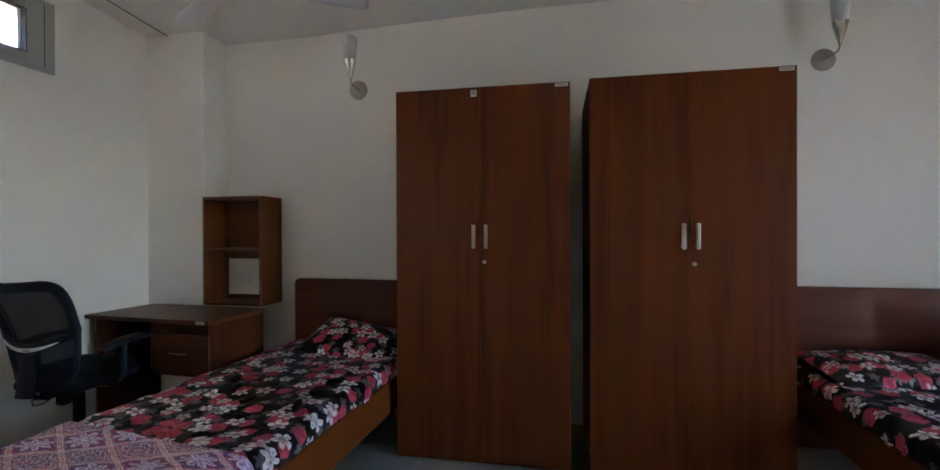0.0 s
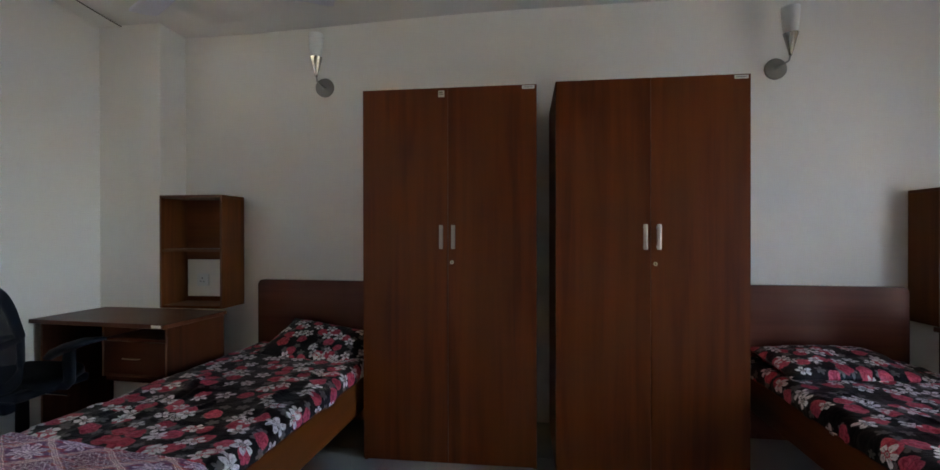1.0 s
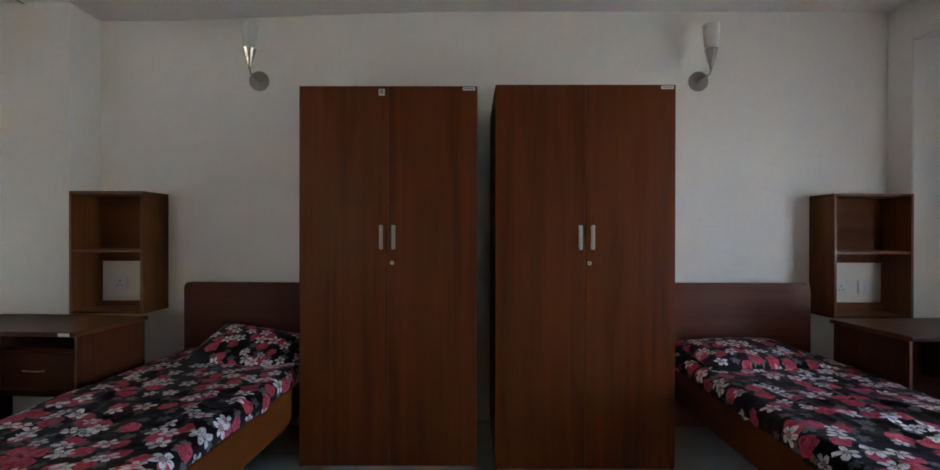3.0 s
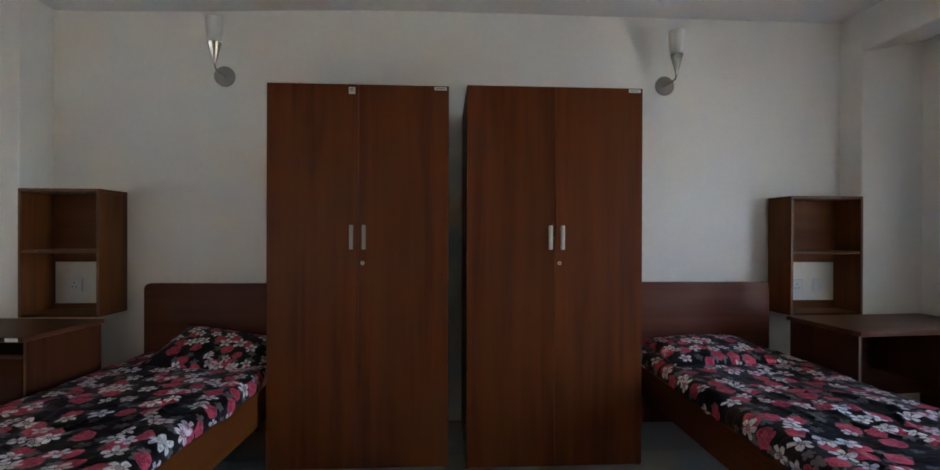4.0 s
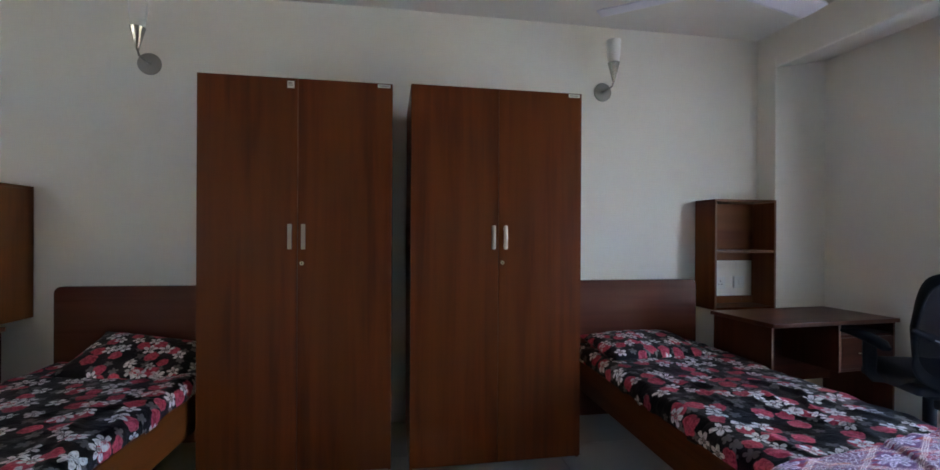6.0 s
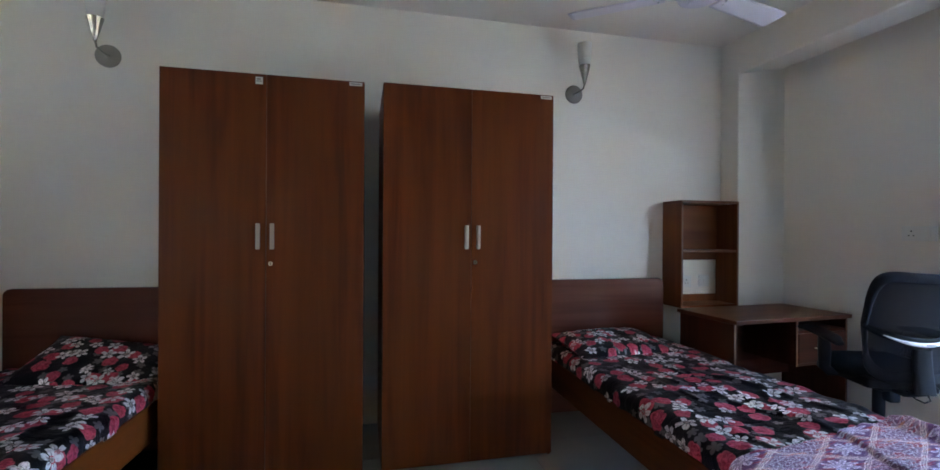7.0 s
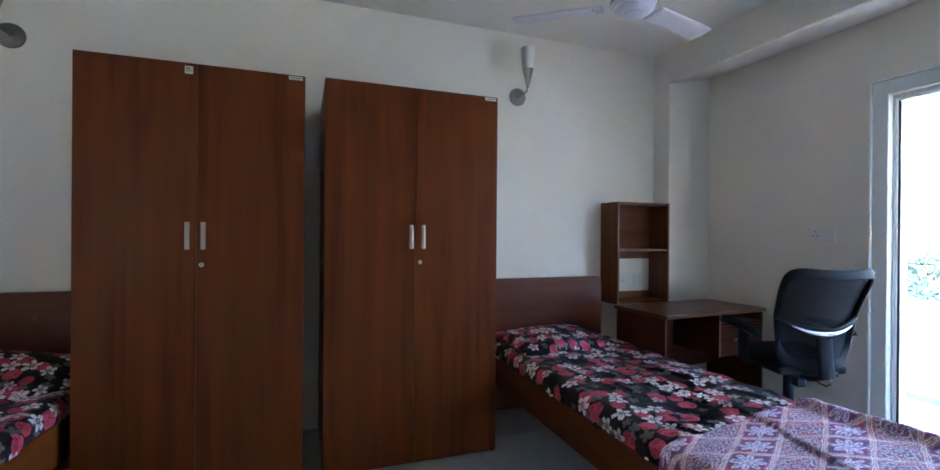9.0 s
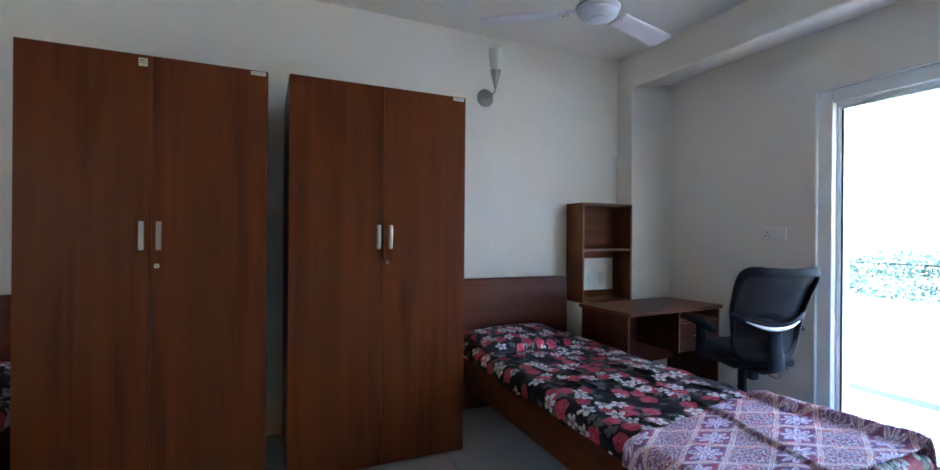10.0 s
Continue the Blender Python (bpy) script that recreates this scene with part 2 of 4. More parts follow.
    spoke = n.math('ABSOLUTE', n.math('SUBTRACT', n.math('FRACT', n.math('MULTIPLY', n.math('ADD', lx, n.math('MULTIPLY', ay, 0.6)), 6.5)), 0.5))
    etched = n.math('MAXIMUM', n.step(wave, 0.16, 0.10), n.math('MULTIPLY', n.step(spoke, 0.15, 0.10), n.step(ratio, 0.8, 1.0)))
    etched = n.math('MULTIPLY', etched, n.math('MULTIPLY', drawn, n.step(n.math('ADD', ax, ay), 0.80, 0.74)))
    col = n.mix(n.math('MULTIPLY', etched, n.math('ADD', 0.52, n.math('MULTIPLY', threads, 0.2))), col, (0.86, 0.76, 0.86))
    line = None
    for f in (fa, fb):
        g = n.math('SUBTRACT', 0.5, n.math('ABSOLUTE', f))
        two = n.math('MULTIPLY', n.step(g, 0.060, 0.054), n.step(g, 0.034, 0.040))
        two = n.math('MAXIMUM', two, n.math('MULTIPLY', n.step(g, 0.014, 0.008), 0.75))
        line = two if line is None else n.math('MAXIMUM', line, two)
    dash = n.step(n.noise(n.mapping(uv0, scale=(110, 170, 1)), 1.0, 1.0), 0.36, 0.5)
    col = n.mix(n.math('MULTIPLY', line, n.math('ADD', 0.55, n.math('MULTIPLY', dash, 0.45))), col, (0.86, 0.74, 0.74))
    yarn = n.noise(n.mapping(uv0, scale=(120, 300, 1)), 1.0, 2.0, 0.7)
    col = n.mix(n.step(yarn, 0.34, 0.60), n.vmath('MULTIPLY', col, (0.80, 0.78, 0.80)), n.vmath('MULTIPLY', col, (1.65, 1.62, 1.62)))
    weave = n.noise(n.mapping(uv0, scale=(420, 420, 1)), 1.0, 1.0)
    n.bump(n.math('ADD', weave, threads), 0.4, 0.001)
    return n.done(col, 0.7, Specular_IOR_Level=0.15)


def tile_mat():
    """Pale vitrified floor tile, polished, each a little different."""
    n = Nodes("floor_tile")
    v = n.vmath('ADD', n.coord(), n.math('MULTIPLY', n.luck(), 19.0))
    cloud, fleck = n.noise(v, 3.0, 4.0, 0.6), n.noise(v, 180, 2.0)
    col = n.mix(cloud, (0.39, 0.39, 0.38), (0.49, 0.49, 0.475))
    col = n.mix(n.math('MULTIPLY', n.step(fleck, 0.62, 0.7), 0.3), col, (0.29, 0.29, 0.29))
    return n.done(col, n.math('ADD', 0.16, n.math('MULTIPLY', n.noise(v, 6.0, 4.0), 0.14)))


def mesh_mat():
    """Black net of a chair back: fine holes between threads."""
    n = Nodes("black_net")
    x, y, _ = n.xyz(n.coord("UV"))
    hx = n.math('ABSOLUTE', n.math('SUBTRACT', n.math('FRACT', n.math('MULTIPLY', x, 260.0)), 0.5))
    hy = n.math('ABSOLUTE', n.math('SUBTRACT', n.math('FRACT', n.math('MULTIPLY', y, 260.0)), 0.5))
    hole = n.math('MULTIPLY', n.math('LESS_THAN', hx, 0.12), n.math('LESS_THAN', hy, 0.10))
    return n.done((0.015, 0.016, 0.021), 0.8, Specular_IOR_Level=0.06, Alpha=n.math('SUBTRACT', 1.0, hole))


def glass_mat():
    n = Nodes("clear_glass")
    return n.done((0.96, 0.98, 0.97), 0.0, Transmission_Weight=1.0, IOR=1.45)


def leaf_mat(name="foliage", deep=(0.014, 0.052, 0.058), fresh=(0.040, 0.110, 0.112)):
    n = Nodes(name)
    isl = n.t.nodes.new("ShaderNodeNewGeometry").outputs["Random Per Island"]
    col = n.mix(isl, deep, fresh)
    return n.done(col, 0.6)


WALL = paint("cream_wall_paint", (0.870, 0.826, 0.748))
CEIL = paint("ceiling_paint", (0.81, 0.77, 0.715))
WOOD_V = laminate("walnut_laminate_upright", (0.080, 0.0156, 0.0034), (0.156, 0.0338, 0.0070), 2)
WOOD_X = laminate("walnut_laminate_cross", (0.080, 0.0156, 0.0034), (0.156, 0.0338, 0.0070), 0)
WOOD_Y = laminate("walnut_laminate_long", (0.083, 0.0178, 0.0036), (0.147, 0.034, 0.0070), 1)
SHELF_V = laminate("teak_laminate_upright", (0.108, 0.0285, 0.0080), (0.180, 0.053, 0.0155), 2)
SHELF_X = laminate("teak_laminate_cross", (0.106, 0.0275, 0.0080), (0.175, 0.050, 0.0150), 0)
DESK_V = laminate("dark_desk_laminate_upright", (0.042, 0.0098, 0.0038), (0.080, 0.0198, 0.0074), 2)
DESK_F = laminate("dark_desk_laminate_cross", (0.043, 0.0092, 0.0040), (0.080, 0.0180, 0.0076), 0)
HEAD_X = laminate("mahogany_laminate", (0.084, 0.0215, 0.0125), (0.136, 0.040, 0.0240), 0, 0.32)
DESK_X = laminate("desk_top_laminate", (0.070, 0.022, 0.0115), (0.120, 0.041, 0.022), 0, 0.34)
EDGE = plain("pale_edge_band", (0.17, 0.072, 0.034), 0.5, grain=80)
DARK = plain("raw_chipboard", (0.06, 0.022, 0.01), 0.6)
STEEL = plain("satin_steel", (0.32, 0.30, 0.275), 0.36, 1.0, grain=160, vary=0.08, bump=0.05)
HANDLE = plain("brushed_handle_metal", (0.36, 0.30, 0.265), 0.42, 1.0, grain=160, vary=0.08, bump=0.05)
POLISH = plain("polished_steel", (0.40, 0.39, 0.375), 0.17, 1.0, grain=160, vary=0.06, bump=0.02)
CHROME = plain("polished_chrome", (0.75, 0.74, 0.72), 0.12, 1.0, bump=0)
BRASS = plain("lock_metal", (0.52, 0.46, 0.38), 0.3, 1.0, bump=0)
BLACK = plain("black_plastic", (0.010, 0.012, 0.018), 0.58, grain=200, bump=0.15, Specular_IOR_Level=0.10)
BLACKCLOTH = plain("black_seat_cloth", (0.010, 0.011, 0.013), 0.9, grain=400, bump=0.3, Specular_IOR_Level=0.15)
SILVER = plain("silver_plastic", (0.72, 0.72, 0.74), 0.35, 0.3, bump=0)
FANPAINT = plain("fan_enamel", (0.70, 0.67, 0.74), 0.3, grain=30, vary=0.06, bump=0)
FANTRIM = plain("fan_trim", (0.30, 0.25, 0.24), 0.35, 0.6, bump=0)
ALU = plain("powder_coated_frame", (0.84, 0.86, 0.85), 0.18, grain=120, vary=0.05, bump=0.05)
GLOSS = plain("gloss_white_enamel", (0.88, 0.90, 0.89), 0.10, grain=120, vary=0.04, bump=0)
GREYFRAME = plain("grey_window_frame", (0.40, 0.395, 0.36), 0.4, grain=120, vary=0.06, bump=0.05)
RUBBER = plain("black_gasket", (0.012, 0.012, 0.012), 0.7)
WHITEPL = plain("white_switch_plastic", (0.78, 0.78, 0.75), 0.35, vary=0.03, bump=0)
PAPER = plain("sticker_paper", (0.72, 0.70, 0.66), 0.6, vary=0.06, bump=0)
INK = plain("sticker_ink", (0.25, 0.22, 0.18), 0.6, bump=0)
JOINT = plain("joint_shadow_gap", (0.20, 0.17, 0.14), 0.8, grain=15, vary=0.3, bump=0)
FROST = plain("frosted_glass", (0.93, 0.92, 0.88), 0.45, vary=0.02, bump=0, Transmission_Weight=0.35)
FLORAL = floral_cloth()
BLANKET = woven_blanket()
TILE = tile_mat()
GROUT = plain("grout", (0.34, 0.34, 0.33), 0.8)
NET = mesh_mat()
GLASS = glass_mat()
FOAM = plain("mattress_ticking", (0.5, 0.48, 0.45), 0.9, grain=90)
PARAPET = paint("parapet_paint", (0.83, 0.84, 0.85), 0.12)
BALCONY = plain("balcony_tile", (0.78, 0.79, 0.79), 0.45, grain=20, vary=0.05)
SKIRT = plain("skirting_tile", (0.20, 0.22, 0.19), 0.5, grain=20)
DARKRAIL = plain("dark_rail_paint", (0.018, 0.018, 0.017), 0.6, Specular_IOR_Level=0.1)
LEAF = leaf_mat()
# Paler copy of the leaf colour, with haze and glare mixed into it.
PALELEAF = leaf_mat("hazed_foliage", (0.035, 0.092, 0.085), (0.075, 0.150, 0.135))
BARK = plain("bark", (0.10, 0.075, 0.05), 0.9, grain=25, vary=0.35, bump=0.6)
EARTH = plain("dry_ground", (0.17, 0.18, 0.13), 0.95, grain=0.9, vary=0.35)


# ---- building helpers ----
def thing(name, m, label, category, group="", kind=""):
    ob = new(name)
    ob.empty_display_size = 0.1
    ob.matrix_world = m
    return tagged(ob, label, category, group, kind)


def part(name, bm, mat, parent=None, label=""):
    me = bpy.data.meshes.new(name)
    bm.normal_update()
    bm.to_mesh(me)
    bm.free()
    me.materials.append(mat)
    ob = new(name, me)
    if parent:
        ob.parent = parent
    return tagged(ob, label)


def smooth(ob, degrees=35):
    me = ob.data
    me.shade_smooth()
    me.set_sharp_from_angle(angle=radians(degrees))
    return ob


def box(x0, x1, y0, y1, z0, z1, bevel=0.002, segs=1, bm=None):
    bm = bm or bmesh.new()
    r = bmesh.ops.create_cube(bm, size=1.0)
    vs = r["verts"]
    bmesh.ops.scale(bm, verts=vs, vec=(x1 - x0, y1 - y0, z1 - z0))
    bmesh.ops.translate(bm, verts=vs, vec=((x0 + x1) / 2, (y0 + y1) / 2, (z0 + z1) / 2))
    if bevel:
        es = list({e for v in vs for e in v.link_edges})
        bmesh.ops.bevel(bm, geom=es, offset=min(bevel, (x1 - x0) / 2.2, (y1 - y0) / 2.2, (z1 - z0) / 2.2), segments=segs, profile=0.5, affect='EDGES')
    return bm


def lathe(profile, axis_at=(0, 0), segs=28, bm=None):
    """Turned form round a vertical axis from (radius, height) pairs."""
    bm = bm or bmesh.new()
    rings = []
    for r, z in profile:
        rings.append([bm.verts.new((axis_at[0] + max(r, 0.0002) * math.cos(2 * math.pi * i / segs), axis_at[1] + max(r, 0.0002) * math.sin(2 * math.pi * i / segs), z)) for i in range(segs)])
    for a, b in zip(rings, rings[1:]):
        for i in range(segs):
            bm.faces.new((a[i], a[(i + 1) % segs], b[(i + 1) % segs], b[i]))
    bm.faces.new(list(reversed(rings[0])))
    bm.faces.new(rings[-1])
    return bm


def sweep(points, half_w, half_h, segs=10, up=(0, 0, 1), bm=None, power=2.0):
    """A rounded bar along points; half_w and half_h may be lists."""
    bm = bm or bmesh.new()
    pts = [Vector(p) for p in points]
    hw = half_w if isinstance(half_w, (list, tuple)) else [half_w] * len(pts)
    hh = half_h if isinstance(half_h, (list, tuple)) else [half_h] * len(pts)
    rings = []
    for i, p in enumerate(pts):
        d = (pts[min(i + 1, len(pts) - 1)] - pts[max(i - 1, 0)]).normalized()
        side = d.cross(Vector(up))
        side = side.normalized() if side.length > 1e-4 else Vector((1, 0, 0))
        top = side.cross(d).normalized()
        ring = []
        for k in range(segs):
            c, s = math.cos(2 * math.pi * k / segs), math.sin(2 * math.pi * k / segs)
            c, s = math.copysign(abs(c) ** (2 / power), c), math.copysign(abs(s) ** (2 / power), s)
            ring.append(bm.verts.new(p + side * c * hw[i] + top * s * hh[i]))
        rings.append(ring)
    for a, b in zip(rings, rings[1:]):
        for k in range(segs):
            bm.faces.new((a[k], b[k], b[(k + 1) % segs], a[(k + 1) % segs]))
    bm.faces.new(rings[0])
    bm.faces.new(list(reversed(rings[-1])))
    bmesh.ops.recalc_face_normals(bm, faces=bm.faces)
    return bm


def sheet_grid(fn, nu, nv, uv=None):
    """A surface fn(u, v) over 0..1, 0..1, with UVs in metres where uv(u, v) is given."""
    bm = bmesh.new()
    vs = [[bm.verts.new(fn(i / nu, j / nv)) for i in range(nu + 1)] for j in range(nv + 1)]
    lay = bm.loops.layers.uv.new("UVMap")
    for j in range(nv):
        for i in range(nu):
            f = bm.faces.new((vs[j][i], vs[j][i + 1], vs[j + 1][i + 1], vs[j + 1][i]))
            if uv:
                for loop, (a, b) in zip(f.loops, ((i, j), (i + 1, j), (i + 1, j + 1), (i, j + 1))):
                    loop[lay].uv = uv(a / nu, b / nv)
    return bm


def slab(name, x0, x1, y0, y1, z0, z1, mat, label="", category="", bevel=0.0):
    ob = part(name, box(x0, x1, y0, y1, z0, z1, bevel), mat)
    return tagged(ob, label, category, kind="structure")


# ---- structure ----
XL, XR, YB, YF, ZC = -3.0, 3.22, 3.17, -2.3, 2.77
slab("wall_north", XL - 0.2, XR + 0.2, YB, YB + 0.2, -0.1, 2.9, WALL, "cream painted plaster wall behind the wardrobes", "wall")
# Opening added out of view so sun and sky fill the room from behind.
W2_X0, W2_X1, W2_Z0, W2_Z1 = -2.60, -1.90, 0.95, 2.10
bm = box(XL - 0.2, W2_X0, YF - 0.2, YF, -0.1, 2.9, 0)
box(W2_X0, W2_X1, YF - 0.2, YF, -0.1, W2_Z0, 0, bm=bm)
box(W2_X0, W2_X1, YF - 0.2, YF, W2_Z1, 2.9, 0, bm=bm)
box(W2_X1, XR + 0.2, YF - 0.2, YF, -0.1, 2.9, 0, bm=bm)
tagged(part("wall_south", bm, WALL), "cream painted plaster wall with an added opening for fill light", "wall", kind="structure")

DOOR_Y0, DOOR_Y1, DOOR_Z = -0.02, 1.78, 2.15
bm = box(XR, XR + 0.2, DOOR_Y1, YB, -0.1, 2.9, 0)
box(XR, XR + 0.2, YF, DOOR_Y0, -0.1, 2.9, 0, bm=bm)
box(XR, XR + 0.2, DOOR_Y0, DOOR_Y1, DOOR_Z, 2.9, 0, bm=bm)
tagged(part("wall_east", bm, WALL), "cream painted plaster wall with a balcony door opening", "wall", kind="structure")

WIN_Y0, WIN_Y1, WIN_Z0, WIN_Z1 = 1.05, 2.29, 2.215, 2.62
bm = box(XL - 0.2, XL, WIN_Y1, YB, -0.1, 2.9, 0)
box(XL - 0.2, XL, WIN_Y0, WIN_Y1, -0.1, WIN_Z0, 0, bm=bm)
box(XL - 0.2, XL, WIN_Y0, WIN_Y1, WIN_Z1, 2.9, 0, bm=bm)
box(XL - 0.2, XL, YF, WIN_Y0, -0.1, 2.9, 0, bm=bm)
tagged(part("wall_west", bm, WALL), "cream painted plaster wall with a high window", "wall", kind="structure")

slab("column_1", XL - 0.02, -2.540, 2.928, YB + 0.02, -0.05, 2.85, WALL, "cream plastered concrete column in the room corner", "column", 0.006)
slab("column_2", 2.79, XR + 0.02, 2.995, YB + 0.02, -0.05, 2.60, WALL, "cream plastered concrete column in the room corner", "column", 0.006)
bm = bmesh.new()
prof = [(2.793, 2.86), (2.793, 2.512), (2.801, 2.504), (XR + 0.05, 2.594), (XR + 0.05, 2.86)]
ends = [[bm.verts.new((x, y, z)) for x, z in prof] for y in (YF - 0.05, YB + 0.05)]
for k in range(5):
    bm.faces.new((ends[0][k], ends[0][(k + 1) % 5], ends[1][(k + 1) % 5], ends[1][k]))
bm.faces.new(ends[0])
bm.faces.new(ends[1][::-1])
bmesh.ops.recalc_face_normals(bm, faces=bm.faces)
tagged(part("beam", bm, WALL), "cream plastered ceiling beam above the balcony door", "beam", kind="structure")


def ceiling_under(u, v):
    x, y = XL - 0.05 + u * (XR - XL + 0.1), YF - 0.05 + v * (YB - YF + 0.1)
    a, b = min(1, max(0, -x / 2.5)), min(1, max(0, (y - 2.0) / 1.1))
    return x, y, ZC - 0.065 * a * a * (3 - 2 * a) * b * b * (3 - 2 * b)


bm = sheet_grid(ceiling_under, 24, 24)
box(XL - 0.2, XR + 0.2, YF - 0.2, YB + 0.2, 2.87, 3.02, 0, bm=bm)
tagged(part("ceiling", bm, CEIL), "off-white painted flat plaster ceiling", "ceiling", kind="structure")

def ceiling_at(x, y):
    return ceiling_under((x - XL + 0.05) / (XR - XL + 0.1), (y - YF + 0.05) / (YB - YF + 0.1))[2]


JX = -2.832
strip = sheet_grid(lambda u, v: (XL + u * (JX - XL), YF + v * (2.93 - YF), ceiling_at(XL + u * (JX - XL), YF + v * (2.93 - YF)) - 0.006), 6, 60)
tagged(part("cornice", strip, WALL), "flat cream plaster strip along the ceiling's edge", "cornice", kind="structure")
joint = sheet_grid(lambda u, v: (JX - 0.001 + 0.008 * u, YF + v * (2.928 - YF), ceiling_at(JX, YF + v * (2.928 - YF)) - 0.007), 1, 60)
ex = bmesh.ops.extrude_face_region(joint, geom=list(joint.faces))
bmesh.ops.translate(joint, verts=[v for v in ex["geom"] if isinstance(v, bmesh.types.BMVert)], vec=(0.0, 0.0, -0.004))
bmesh.ops.recalc_face_normals(joint, faces=joint.faces)
tagged(part("trim", joint, JOINT), "brown open joint beside the ceiling's edge strip", "ceiling joint", kind="structure")

floor = slab("floor", XL - 0.2, XR + 0.2, YF - 0.2, YB + 0.2, -0.15, -0.006, GROUT, "pale grey polished vitrified tile floor", "floor")

# balcony and its sliding door
slab("balcony_floor", XR + 0.2, 4.60, -3.2, 5.2, -0.2, -0.02, BALCONY, "pale tiled balcony floor", "balcony floor")
slab("balcony_parapet", 4.575, 4.70, -3.2, 5.2, -0.02, 0.76, PARAPET, "white painted low balcony parapet wall", "parapet", 0.008)

# Unseen slab, added to block the sun so the door gives cool sky light.
slab("balcony_sun_shade", XR + 0.2, 4.70, -3.2, 5.2, 2.72, 2.87, PARAPET, "added unseen white slab that keeps sun off the balcony", "balcony ceiling")
slab("skirting", 4.563, 4.575, -3.2, 5.2, -0.02, 0.030, SKIRT, "pale grey-green tile skirting along the parapet", "skirting", 0.004)
rail = thing("balcony_railing", pose(4.635, 0, 0.76), "thin dark metal handrail on short posts above the parapet", "railing", kind="structure")
smooth(part("handrail", sweep([(0, -3.2, 0.295), (0, 5.2, 0.295)], 0.0042, 0.0042, 8), DARKRAIL, rail))
for py in (-2.3, -0.5, 1.05, 3.4, 4.9):
    smooth(part("post", lathe([(0.008, 0.0), (0.008, 0.29)], (0, py), 10), DARKRAIL, rail))

door = thing("door_1", pose(XR, 0, 0), "white aluminium framed glazed balcony door", "door", kind="structure")
yo, zo = 1.815, 2.19
bm = box(-0.012, 0.06, DOOR_Y1 - 0.05, yo, 0, zo, 0.004)
box(-0.012, 0.06, DOOR_Y0 - 0.035, DOOR_Y0 + 0.05, 0, zo, 0.004, bm=bm)
box(-0.012, 0.06, DOOR_Y0 + 0.05, DOOR_Y1 - 0.05, DOOR_Z - 0.05, zo, 0.004, bm=bm)
part("door_casing", bm, ALU, door)
bm = box(-0.036, -0.012, yo - 0.010, yo + 0.004, 0, zo + 0.004, 0.0065, 4)
box(-0.036, -0.012, DOOR_Y0 - 0.035, yo - 0.010, zo - 0.010, zo + 0.004, 0.0065, 4, bm=bm)
smooth(part("door_moulding", bm, GLOSS, door, "glossy rounded outer edge"), 70)
bm = box(0.03, 0.16, DOOR_Y1 - 0.062, DOOR_Y1 - 0.050, 0, DOOR_Z - 0.05, 0.003)
box(0.03, 0.16, DOOR_Y0 + 0.05, DOOR_Y1 - 0.050, DOOR_Z - 0.075, DOOR_Z - 0.05, 0.003, bm=bm)
box(0.03, 0.16, DOOR_Y0 + 0.05, DOOR_Y1 - 0.050, -0.01, 0.012, 0.003, bm=bm)
part("door_track", bm, WHITEPL, door, "white inner track")


def sash(y0, y1, x):
    fr = box(x, x + 0.035, y0, y0 + 0.022, 0.012, DOOR_Z - 0.075, 0.003)
    box(x, x + 0.035, y1 - 0.010, y1, 0.012, DOOR_Z - 0.075, 0.003, bm=fr)
    box(x, x + 0.035, y0 + 0.022, y1 - 0.010, 0.012, 0.06, 0.003, bm=fr)
    box(x, x + 0.035, y0 + 0.022, y1 - 0.010, DOOR_Z - 0.088, DOOR_Z - 0.075, 0.003, bm=fr)
    f = part("door_leaf", fr, ALU, door)
    g = box(x + 0.008, x + 0.026, y0 + 0.020, y0 + 0.028, 0.058, DOOR_Z - 0.086, 0.001)
    box(x + 0.008, x + 0.026, y1 - 0.018, y1 - 0.009, 0.058, DOOR_Z - 0.086, 0.001, bm=g)
    part("gasket", g, RUBBER, f, "black rubber gasket")
    p = part("pane", box(x + 0.014, x + 0.020, y0 + 0.024, y1 - 0.011, 0.055, DOOR_Z - 0.085, 0), GLASS, f, "clear glass pane")
    p.visible_shadow = False


sash(DOOR_Y0 + 0.05, DOOR_Y1 - 0.062, 0.036)

win = thing("window_1", pose(XL, 0, 0), "grey framed high ventilator window", "window", kind="structure")


def ring(x0, x1, y0, y1, z0, z1, wy, wz, bevel=0.003):
    b = box(x0, x1, y0, y0 + wy, z0, z1, bevel)
    box(x0, x1, y1 - wy, y1, z0, z1, bevel, bm=b)
    box(x0, x1, y0 + wy, y1 - wy, z0, z0 + wz, bevel, bm=b)
    box(x0, x1, y0 + wy, y1 - wy, z1 - wz, z1, bevel, bm=b)
    return b


